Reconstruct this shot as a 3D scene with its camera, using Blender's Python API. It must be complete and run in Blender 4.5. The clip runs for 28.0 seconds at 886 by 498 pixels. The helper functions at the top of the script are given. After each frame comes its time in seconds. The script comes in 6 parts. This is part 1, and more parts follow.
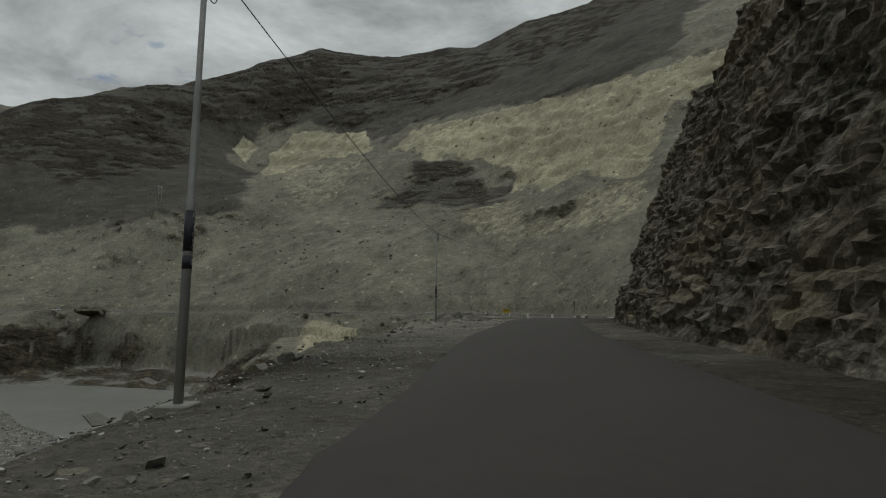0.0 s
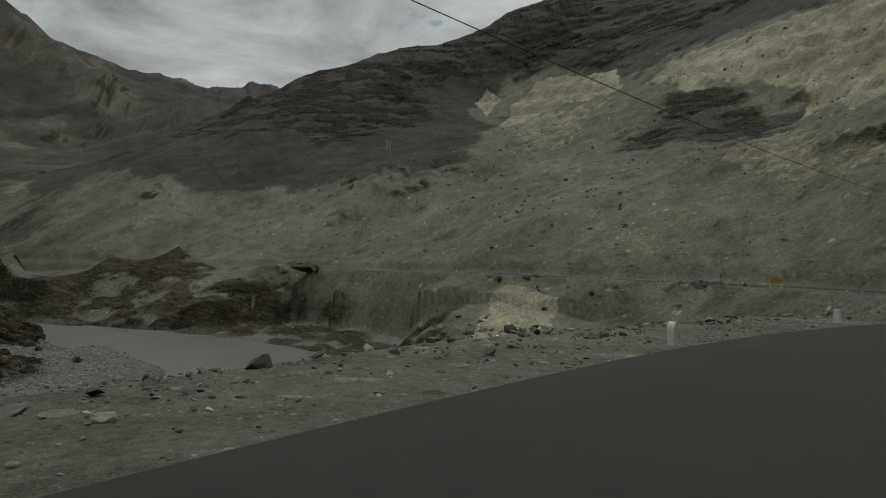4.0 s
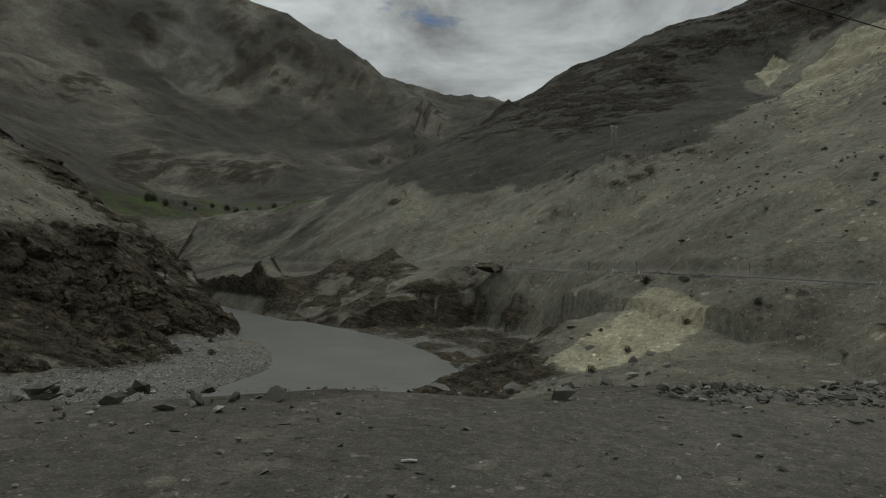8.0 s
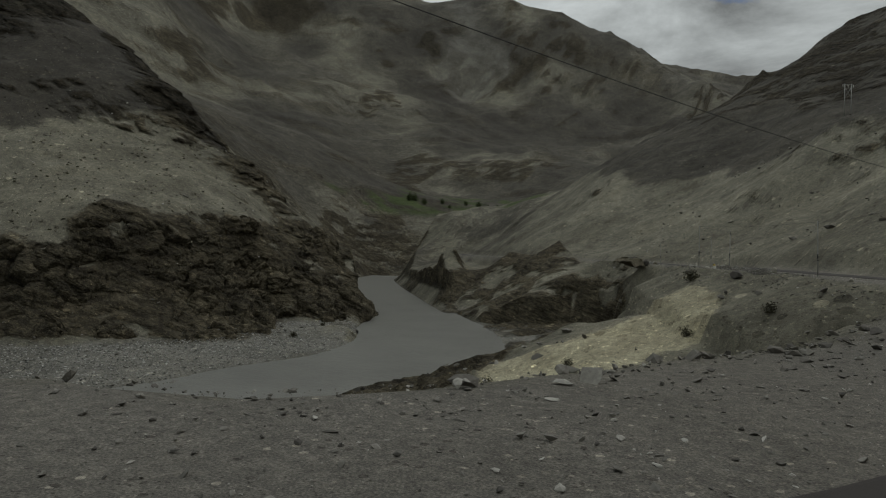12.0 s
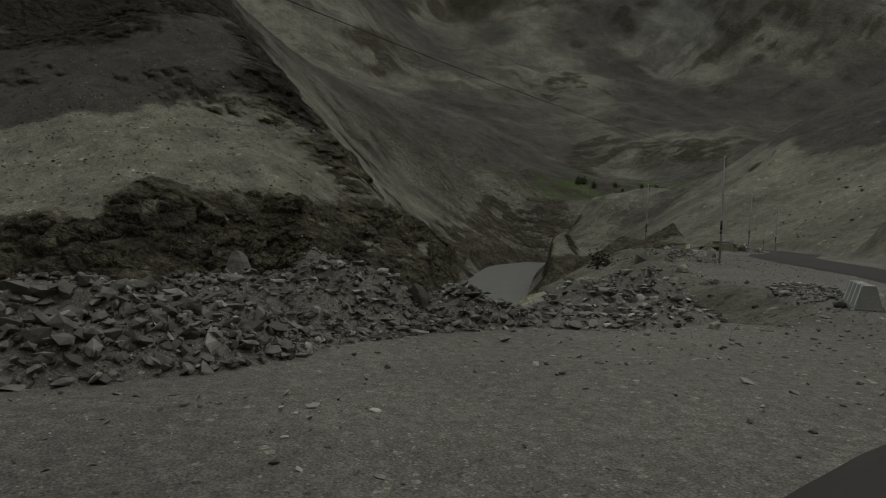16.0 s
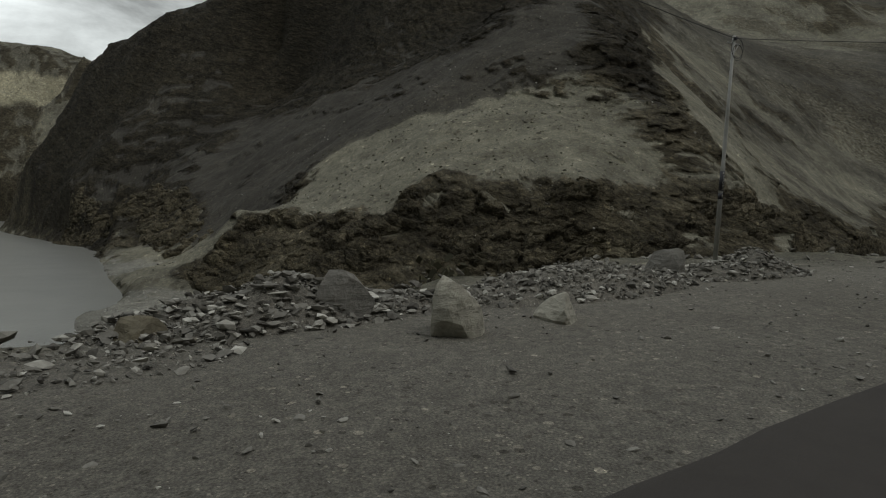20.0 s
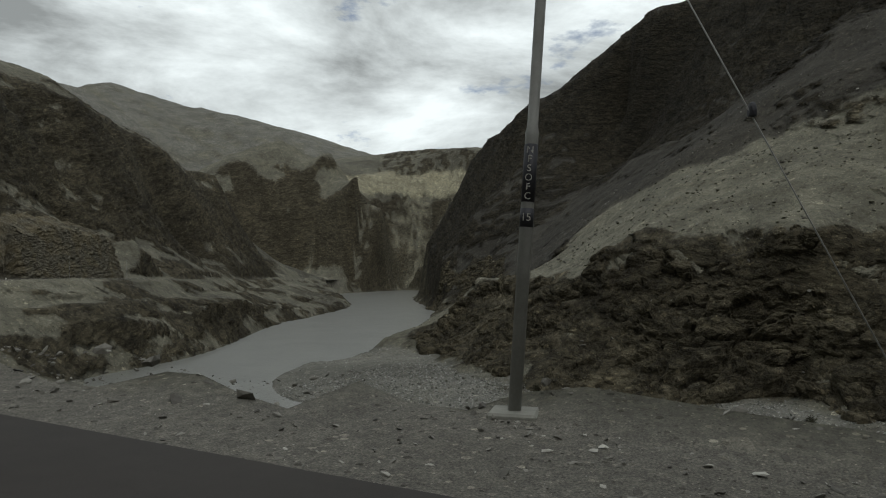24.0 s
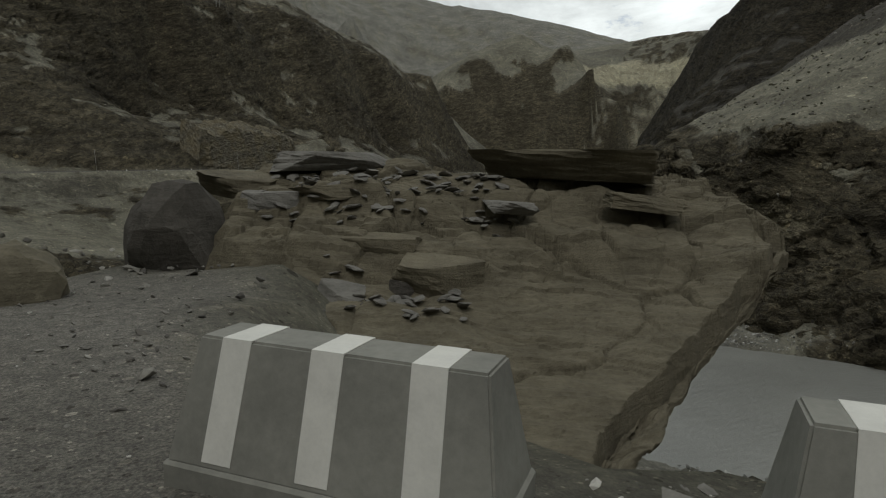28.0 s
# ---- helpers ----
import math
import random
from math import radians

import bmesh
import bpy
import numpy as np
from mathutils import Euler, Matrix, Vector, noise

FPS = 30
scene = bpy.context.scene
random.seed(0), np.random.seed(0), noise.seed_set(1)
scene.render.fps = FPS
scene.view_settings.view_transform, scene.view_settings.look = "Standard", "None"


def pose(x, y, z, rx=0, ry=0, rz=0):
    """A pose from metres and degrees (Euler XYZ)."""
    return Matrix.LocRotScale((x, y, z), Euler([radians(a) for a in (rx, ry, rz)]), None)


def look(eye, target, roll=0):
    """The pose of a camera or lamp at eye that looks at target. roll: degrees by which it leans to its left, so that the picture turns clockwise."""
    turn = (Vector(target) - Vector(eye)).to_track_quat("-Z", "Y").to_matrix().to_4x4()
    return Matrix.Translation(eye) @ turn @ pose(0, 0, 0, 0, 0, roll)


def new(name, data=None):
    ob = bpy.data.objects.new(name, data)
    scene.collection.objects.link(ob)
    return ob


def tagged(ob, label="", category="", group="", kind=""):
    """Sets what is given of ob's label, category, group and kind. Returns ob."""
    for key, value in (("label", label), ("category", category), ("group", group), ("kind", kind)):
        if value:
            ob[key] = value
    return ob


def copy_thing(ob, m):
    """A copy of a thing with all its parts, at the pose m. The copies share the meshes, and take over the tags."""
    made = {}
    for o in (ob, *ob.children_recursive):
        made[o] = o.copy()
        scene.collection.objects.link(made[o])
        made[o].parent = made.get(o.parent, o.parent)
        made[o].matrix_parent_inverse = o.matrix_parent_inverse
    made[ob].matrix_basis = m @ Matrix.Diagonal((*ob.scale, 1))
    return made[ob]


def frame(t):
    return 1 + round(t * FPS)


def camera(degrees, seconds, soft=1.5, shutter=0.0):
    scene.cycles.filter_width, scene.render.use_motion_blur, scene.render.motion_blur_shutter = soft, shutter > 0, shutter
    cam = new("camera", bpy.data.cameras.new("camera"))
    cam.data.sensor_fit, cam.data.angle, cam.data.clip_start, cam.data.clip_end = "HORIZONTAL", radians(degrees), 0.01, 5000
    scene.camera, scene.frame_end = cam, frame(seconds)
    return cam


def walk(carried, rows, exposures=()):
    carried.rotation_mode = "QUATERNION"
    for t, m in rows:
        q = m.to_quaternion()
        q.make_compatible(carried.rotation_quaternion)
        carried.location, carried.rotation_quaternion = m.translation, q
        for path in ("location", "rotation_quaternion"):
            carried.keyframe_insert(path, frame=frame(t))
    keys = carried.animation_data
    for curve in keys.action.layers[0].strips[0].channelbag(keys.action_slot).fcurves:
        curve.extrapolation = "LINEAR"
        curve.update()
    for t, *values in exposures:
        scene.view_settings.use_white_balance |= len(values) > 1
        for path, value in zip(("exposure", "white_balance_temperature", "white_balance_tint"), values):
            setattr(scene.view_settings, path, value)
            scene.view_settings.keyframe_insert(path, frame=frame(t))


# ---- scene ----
cam = camera(71.0, 28.0, soft=1.15, shutter=0.0)
PATH = [
    (0, (-110.684, -27.733, -7.681), (-109.282, -26.317, -7.507), -0.5),
    (0.5, (-104.572, -22.759, -7.71), (-103.174, -21.34, -7.535), -0.4),
    (1, (-98.333, -17.708, -7.711), (-96.978, -16.246, -7.542), -0.2),
    (1.5, (-91.904, -12.855, -7.7), (-90.627, -11.323, -7.546), 0.0),
    (2, (-85.336, -8.241, -7.664), (-84.153, -6.635, -7.53), 0.1),
    (2.5, (-78.708, -4.1, -7.619), (-77.635, -2.416, -7.51), 0.2),
    (3, (-72.174, -0.102, -7.604), (-71.227, 1.658, -7.521), 0.4),
    (3.5, (-65.889, 3.746, -7.629), (-65.062, 5.566, -7.568), 0.5),
    (4, (-59.323, 7.427, -7.682), (-58.63, 9.303, -7.634), 0.7),
    (4.5, (-52.694, 10.796, -7.813), (-52.128, 12.714, -7.771), 0.7),
    (6.5, (-23.712, 23.11, -8.636), (-23.646, 25.109, -8.585), 0.4),
    (7, (-15.732, 26.697, -8.873), (-15.78, 28.695, -8.822), 0.5),
    (7.5, (-7.868, 30.164, -9.08), (-8.022, 32.157, -9.028), 0.5),
    (8, (0.365, 33.69, -9.32), (0.096, 35.672, -9.268), 0.6),
    (8.5, (8.104, 37.051, -9.564), (7.73, 39.015, -9.511), 0.6),
    (9, (16.102, 40.71, -9.753), (15.615, 42.649, -9.701), 0.7),
    (9.5, (23.486, 44.628, -9.944), (22.894, 46.538, -9.893), 0.8),
    (10, (30.832, 49.124, -10.243), (30.127, 50.995, -10.197), 1.0),
    (10.5, (37.488, 54.17, -10.44), (36.682, 56.0, -10.397), 1.1),
    (11, (43.853, 59.746, -10.504), (42.944, 61.528, -10.463), 1.2),
    (11.5, (49.592, 65.812, -10.493), (48.589, 67.542, -10.457), 1.5),
    (12, (54.881, 72.7, -10.442), (53.781, 74.37, -10.415), 1.7),
    (12.5, (59.272, 80.05, -10.43), (58.145, 81.702, -10.414), 1.8),
    (14.5, (71.048, 111.861, -10.64), (69.721, 113.357, -10.661), 1.7),
    (15, (73.227, 119.826, -10.647), (71.822, 121.249, -10.669), 2.3),
    (15.5, (74.438, 127.543, -10.631), (72.959, 128.888, -10.66), 2.4),
    (16, (75.298, 135.127, -10.563), (73.736, 136.376, -10.6), 2.5),
    (16.5, (75.472, 142.93, -10.439), (73.827, 144.068, -10.488), 2.7),
    (17, (74.792, 151.308, -10.562), (73.065, 152.315, -10.621), 2.5),
    (17.5, (73.221, 159.152, -10.738), (71.415, 160.007, -10.81), 2.4),
    (18, (70.687, 166.916, -10.762), (68.81, 167.601, -10.849), 2.1),
    (18.5, (67.224, 174.128, -10.588), (65.296, 174.652, -10.679), 2.0),
    (19, (62.783, 180.858, -10.285), (60.815, 181.204, -10.385), 1.8),
    (19.5, (57.904, 187.535, -9.943), (55.915, 187.713, -10.05), 1.7),
    (20, (52.956, 194.689, -9.591), (50.958, 194.684, -9.697), 1.3),
    (20.5, (48.767, 201.991, -9.296), (46.776, 201.825, -9.397), 1.0),
    (22.5, (37.801, 234.529, -8.878), (35.962, 233.744, -8.86), -0.6),
    (23, (34.893, 244.053, -9.002), (33.126, 243.119, -8.945), -0.4),
    (23.5, (31.864, 253.51, -9.205), (30.176, 252.44, -9.125), -0.2),
    (24, (28.864, 263.301, -9.386), (27.274, 262.09, -9.291), -0.0),
    (24.5, (25.842, 272.489, -9.507), (24.357, 271.153, -9.404), 0.2),
    (25, (22.666, 281.641, -9.602), (21.304, 280.18, -9.497), 0.5),
    (25.5, (19.181, 290.264, -9.669), (17.925, 288.711, -9.571), 0.7),
    (26, (14.603, 298.699, -9.607), (13.432, 297.079, -9.549), 0.9),
    (26.5, (9.071, 306.358, -9.468), (7.952, 304.7, -9.486), 0.9),
    (27, (2.918, 313.964, -9.245), (1.85, 312.279, -9.379), 0.9),
    (27.5, (-3.423, 321.952, -8.939), (-4.434, 320.238, -9.138), 0.8),
    (28, (-9.836, 329.899, -8.645), (-10.8, 328.165, -8.891), 1.0),
]
walk(cam, [(t, look(eye, target, roll)) for t, eye, target, roll in PATH],
     [(0, -0.02, 6440, 9), (3, -0.1, 6440, 9), (9, -0.11, 6440, 9), (12, -0.15, 6470, 10), (16, -0.26, 6520, 10), (17, -0.26, 6520, 10), (18.5, -0.1, 6520, 10), (20, 0.0, 6500, 10), (22.5, -0.06, 6380, 9), (26, 0.0, 6380, 9), (28, 0.0, 6520, 10)])


# ---- light ----
SUN_ELEV, SUN_AZ = 58.0, 150.0
world = bpy.data.worlds.new("overcast_sky")
scene.world = world
world.use_nodes = True


def build_sky():
    nt = world.node_tree
    nt.nodes.clear()
    n, l = nt.nodes.new, nt.links.new
    out = n("ShaderNodeOutputWorld")
    bg = n("ShaderNodeBackground")
    sky = n("ShaderNodeTexSky")
    sky.sky_type = "NISHITA"
    sky.sun_disc = False
    sky.sun_elevation, sky.sun_rotation = radians(SUN_ELEV), radians(SUN_AZ)
    sky.altitude = 3600
    co = n("ShaderNodeTexCoord")
    mp = n("ShaderNodeMapping")
    mp.inputs["Scale"].default_value = (1.0, 1.0, 2.6)
    l(co.outputs["Generated"], mp.inputs["Vector"])
    big, fine = n("ShaderNodeTexNoise"), n("ShaderNodeTexNoise")
    big.inputs["Scale"].default_value, big.inputs["Detail"].default_value = 2.6, 9
    big.inputs["Roughness"].default_value = 0.62
    big.inputs["Distortion"].default_value = 0.3
    fine.inputs["Scale"].default_value, fine.inputs["Detail"].default_value = 5.0, 8
    fine.inputs["Roughness"].default_value = 0.6
    for t in (big, fine):
        l(mp.outputs["Vector"], t.inputs["Vector"])
    tone = n("ShaderNodeValToRGB")
    tone.color_ramp.elements[0].position, tone.color_ramp.elements[0].color = 0.36, (0.200, 0.212, 0.210, 1)
    tone.color_ramp.elements[1].position, tone.color_ramp.elements[1].color = 0.66, (0.655, 0.70, 0.695, 1)
    l(big.outputs["Fac"], tone.inputs["Fac"])
    gaps = n("ShaderNodeValToRGB")
    gaps.color_ramp.elements[0].position, gaps.color_ramp.elements[0].color = 0.30, (0, 0, 0, 1)
    gaps.color_ramp.elements[1].position, gaps.color_ramp.elements[1].color = 0.40, (1, 1, 1, 1)
    l(fine.outputs["Fac"], gaps.inputs["Fac"])
    side = n("ShaderNodeVectorMath")
    side.operation = "DOT_PRODUCT"
    side.inputs[1].default_value = (-0.45, -0.80, 0.40)
    l(co.outputs["Generated"], side.inputs[0])
    glow = n("ShaderNodeMapRange")
    for k, v in (("From Min", -0.7), ("From Max", 0.9), ("To Min", 0.70), ("To Max", 1.30)):
        glow.inputs[k].default_value = v
    l(side.outputs["Value"], glow.inputs["Value"])
    lit = n("ShaderNodeVectorMath")
    lit.operation = "SCALE"
    l(tone.outputs["Color"], lit.inputs[0])
    l(glow.outputs["Result"], lit.inputs["Scale"])
    mix = n("ShaderNodeMix")
    mix.data_type = "RGBA"
    dim = n("ShaderNodeVectorMath")
    dim.operation = "SCALE"
    dim.inputs["Scale"].default_value = 0.08
    l(sky.outputs["Color"], dim.inputs[0])
    l(gaps.outputs["Color"], mix.inputs["Factor"])
    l(dim.outputs["Vector"], mix.inputs["A"])
    l(lit.outputs["Vector"], mix.inputs["B"])
    l(mix.outputs["Result"], bg.inputs["Color"])
    bg.inputs["Strength"].default_value = SKY
    l(bg.outputs["Background"], out.inputs["Surface"])


SKY = 1.17
build_sky()
sun = new("sun", bpy.data.lights.new("sun", "SUN"))
sun.data.energy, sun.data.angle, sun.data.color = 0.7, radians(25), (1.0, 0.98, 0.94)
sun.matrix_world = pose(0, 0, 100, 90 - SUN_ELEV, 0, SUN_AZ)


# ---- plan: road, river and hills ----
WATER = -39.0
ROAD_W = 7.0
ROAD_EDGE = [(-111.9, -26.2, -9.38), (-99.7, -15.9, -9.37), (-87.1, -5.6, -9.37), (-74.4, 3.5, -9.44), (-61.9, 12.2, -9.46), (-48.1, 20.0, -9.66), (-33.4, 26.0, -10.05), (-17.5, 30.7, -10.58), (-1.2, 37.3, -11.02), (14.4, 44.1, -11.44), (28.8, 52.1, -11.75), (41.5, 62.2, -11.98), (52.2, 74.5, -12.15), (59.5, 89.1, -12.23), (65.6, 104.8, -12.24), (70.7, 120.4, -12.27), (73.0, 135.3, -12.32), (72.8, 151.0, -12.26), (68.0, 165.8, -12.22), (59.9, 179.0, -11.88), (50.5, 193.2, -11.46), (40.8, 208.3, -11.05), (35.1, 224.6, -10.93), (29.2, 242.2, -10.72), (24.4, 261.9, -11.11), (20.5, 280.9, -11.32), (13.3, 298.0, -11.33), (2.0, 313.2, -10.97), (-10.9, 329.0, -10.36)]

ROAD_BEFORE = [(-880, -691, -12), (-600, -480, -11.5), (-420, -322, -11), (-290, -205, -10.5), (-190, -105, -10), (-140, -53, -9.5)]
ROAD_AFTER = [(-32, 351, -9.8), (-62, 381, -9.6), (-100, 412, -9.4), (-155, 460, -9), (-225, 535, -8), (-300, 640, -6)]
ROAD = ROAD_BEFORE + ROAD_EDGE + ROAD_AFTER
RIVER_INNER = [(-520, 760), (-420, 600), (-300, 470), (-180, 348), (-138, 308), (-112, 265), (-84, 230), (-72, 200), (-72, 170),
    (-70, 142), (-85, 115), (-112, 97), (-149, 90), (-215, 49), (-300, -2), (-398, -65), (-543, -205), (-744, -377), (-1100, -560)]
RIVER_OUTER = [(-470, 790), (-395, 655), (-142, 365), (-115, 344), (-66, 292), (-40, 256), (-20, 216), (-17, 192), (-25, 168),
    (-32, 142), (-32, 105), (-48, 88), (-54, 67), (-112, 36), (-227, -68), (-302, -117), (-451, -230), (-592, -398), (-800, -620), (-1200, -800)]
SPUR_FOOT = [(-543, -201, -37), (-436, -115, -37), (-420, -60, -37), (-236, 77, -37), (-153, 122, -37), (-135, 142, -37),
    (-118, 177, -37), (-103, 192, -37), (-106, 206, -37), (-120, 225, -37), (-140, 240, -37), (-116, 255, -37),
    (-128, 287, -37), (-175, 336, -37), (-300, 450, -37), (-371, 539, -37)]
SPUR_CLIFF = [(-156, 207, -4), (-167, 193, 3), (-177, 179, 0), (-211, 148, 0), (-225, 151, 8), (-177, 297, 6),
    (-176, 285, 5), (-185, 304, 5), (-156, 205, 1), (-207, 129, -10), (-151, 241, 2), (-162, 318, -7),
    (-162, 309, -13), (-393, -32, -2), (-353, 26, 0), (-408, -86, -19), (-196, 112, -9)]
SPUR_SLOPE = [(-232, 243, 40), (-242, 227, 44), (-236, 275, 46), (-215, 292, 38), (-593, 37, 113), (-400, 376, 74),
    (-184, 303, 14), (-266, 283, 78), (-332, 276, 119), (-371, 263, 147), (-275, 131, 23), (-375, 151, 78),
    (-403, 105, 75), (-436, 92, 68), (-465, 151, 111), (-554, -9, 102), (-643, 11, 187), (-467, 197, 140),
    (-485, 244, 165), (-441, -24, 22), (-512, -107, 56)]
SPUR_SKYLINE = [(-636, 44, 282), (-681, -56, 261), (-723, -147, 234), (-745, -243, 195), (-655, -132, 225),
    (-694, -231, 190), (-658, -8, 276), (-648, 18, 282), (-560, 240, 300), (-470, 300, 190), (-760, 160, 330),
    (-800, 400, 330), (-640, 420, 200)]
SW_WALL = [(-938, -372, 165), (-956, -512, 80), (-975, -308, 224), (-1137, -1053, 295), (-1143, -1230, 369),
    (-752, -1003, 214), (-857, -1055, 289), (-1041, -1108, 367), (-1074, -951, 316), (-1044, -773, 280),
    (-996, -604, 267), (-974, -439, 262), (-796, -200, 75), (-731, -263, 24), (-683, -869, 4), (-803, -874, 6),
    (-883, -851, 7), (-933, -714, 7), (-928, -606, -11), (-962, -783, 121), (-859, -956, 151), (-868, -492, 54),
    (-1054, -929, 255), (-1009, -738, 225), (-958, -571, 203), (-929, -433, 186), (-1060, -1029, 298),
    (-863, -420, 92), (-955, -649, 112)]
WEST_HILL = [(-45, -149, 52), (-186, -218, 51), (-290, -331, 127), (-31, -165, 135), (-66, -180, 131), (-105, -212, 138),
    (-185, -271, 143), (-237, -303, 138), (-324, -361, 110), (-393, -402, 110), (-439, -432, 64),
    (-471, -471, 12), (-27, -100, 16), (-76, -152, 40), (-138, -181, 29), (-273, -286, 27), (-153, -229, 78),
    (-51, -172, 100), (-395, -401, 31)]
NE_HILL = [(118, 164, 9), (217, 238, 65), (272, 427, 141), (142, 328, 53), (207, 561, 130), (224, 634, 171),
    (402, 752, 382), (638, 761, 441), (52, 419, 63), (39, 259, -1), (-13, 766, 172), (-78, 388, 0),
    (-15, 304, -12), (5, 213, -19), (19, 168, -23), (13, 160, -28), (685, 578, 453), (747, 487, 476),
    (295, 114, 171), (504, 696, 375), (591, 656, 388), (636, 622, 419), (315, 742, 328), (198, 743, 263),
    (152, 749, 258), (47, 746, 215), (98, 143, 8), (88, 107, 8), (81, 79, 14), (96, 190, 11), (90, 247, 22),
    (163, 157, 53), (215, 237, 83), (244, 353, 130)]
NE_LEFT = [(258, 791, 303), (176, 794, 268), (44, 782, 221), (-23, 768, 185), (-42, 752, 158), (-102, 676, 112),
    (-129, 609, 81), (-146, 553, 51), (-158, 487, 22), (-165, 420, -3), (-58, 510, 45), (-14, 493, 49),
    (-79, 388, 0), (-114, 401, -7), (-199, 426, -18), (-205, 400, -29), (-141, 381, -20), (-36, 332, -12),
    (-75, 314, -33), (20, 363, 6), (54, 422, 57), (100, 400, 66), (133, 368, 63)]
FAR_VALLEY = [(-773, 1366, 146), (-862, 1192, 143), (-486, 1301, 100), (-765, 1555, 242), (-587, 1692, 253),
    (-639, 790, 66), (-410, 719, 48), (-393, 607, 26), (-347, 700, 35), (-282, 679, 17), (-359, 531, -23),
    (-397, 844, 41), (-885, 969, 232), (-821, 1030, 193)]
FAR_MOUNT = [(-1623, 2055, 658), (-1480, 2527, 708), (-2297, 1936, 975), (-1850, 1364, 639), (-2100, 2699, 1327),
    (-1631, 3246, 1520), (-1342, 3328, 1436), (-964, 3307, 1196), (-708, 3273, 971), (-495, 3366, 840),
    (-703, 2654, 518), (-908, 2799, 691), (-1281, 2973, 1028), (-2324, 2212, 1128), (-1720, 1199, 689),
    (-1519, 1140, 434), (-1201, 1065, 301), (-614, 4309, 1191), (-811, 4376, 1270), (-405, 4034, 957),
    (-470, 2973, 733), (-323, 3591, 908), (-76, 4000, 1021), (220, 3989, 1061), (-305, 2489, 415),
    (-179, 2998, 712), (-2115, 855, 935), (-2376, 1285, 1135), (-2455, 1764, 1285), (-2370, 2216, 1314),
    (-2486, 1668, 1217), (-2421, 2254, 1409)]
SW_FAR = [(-1225, -2881, 862), (-1483, -3207, 1078), (-1570, -3168, 1055), (-1642, -3023, 973), (-1844, -2797, 902),
    (-1893, -2527, 821), (-1950, -2110, 695), (-1969, -1687, 539), (-1264, -2205, 473), (-1320, -1945, 389),
    (-394, -3063, 1018), (-682, -2607, 872), (-919, -2117, 645), (-1118, -1808, 367), (-270, -675, 50),
    (-415, -836, 56), (-548, -886, 64), (-633, -1395, 134), (-855, -1516, 157), (-444, -1249, 139),
    (-715, -1025, 91), (-268, -985, 85), (-1057, -1635, 226), (-1056, -2084, 351), (-824, -2177, 412),
    (-223, -1198, 175), (-365, -2087, 415)]
SOUTH_EAST = [(-150, -100, 14), (-60, -60, 18), (-20, -30, 16), (40, 0, 18), (85, 25, 22), (110, 60, 24), (130, 100, 28),
    (150, 150, 32), (-20, -110, 60), (80, -60, 70), (200, 0, 100), (240, 120, 95), (350, -150, 220),
    (450, 300, 260), (-500, -560, 90), (-150, -700, 140), (900, 900, 560), (1200, 200, 500), (1500, -1200, 700),
    (300, 1400, 380), (900, 2200, 700), (-200, -1800, 300), (0, 1800, 330), (-60, 1100, 180), (-2600, -600, 420),
    (-2400, 600, 500), (-3800, -1500, 500), (-4200, 200, 500), (-1684, -1406, 445), (-1637, -1162, 427),
    (-1598, -890, 409)]


rng = np.random.default_rng(7)


def hash01(ix, iy, iz, seed):
    h = (ix * 374761393 + iy * 668265263 + iz * 2147483647 * 3 + seed * 1274126177) & 0xFFFFFFFF
    h = ((h ^ (h >> 13)) * 1274126177) & 0xFFFFFFFF
    return ((h ^ (h >> 16)) & 0xFFFF) / 65535.0


def vnoise(x, y, z=None, seed=0):
    """Smooth value noise in -1..1 on arrays."""
    z = np.zeros_like(x) if z is None else z
    fx, fy, fz = np.floor(x), np.floor(y), np.floor(z)
    ix, iy, iz = fx.astype(np.int64), fy.astype(np.int64), fz.astype(np.int64)
    u, v, w = x - fx, y - fy, z - fz
    u, v, w = (a * a * (3 - 2 * a) for a in (u, v, w))
    r = 0
    for dx in (0, 1):
        for dy in (0, 1):
            for dz in (0, 1):
                k = (u if dx else 1 - u) * (v if dy else 1 - v) * (w if dz else 1 - w)
                r = r + k * hash01(ix + dx, iy + dy, iz + dz, seed)
    return 2 * r - 1


def fbm(x, y, z=None, octaves=4, seed=0, gain=0.5):
    r, a = 0, 1.0
    for o in range(octaves):
        r = r + a * vnoise(x, y, z, seed + o)
        x, y = x * 2.03 + 11.3, y * 2.03 - 7.7
        z = None if z is None else z * 2.03 + 3.1
        a *= gain
    return r


def ridged(x, y, octaves=4, seed=0):
    r, a = 0, 1.0
    for o in range(octaves):
        r = r + a * (1 - 2 * np.abs(vnoise(x, y, None, seed + o)))
        x, y, a = x * 2.07 + 5.1, y * 2.07 + 9.2, a * 0.5
    return r


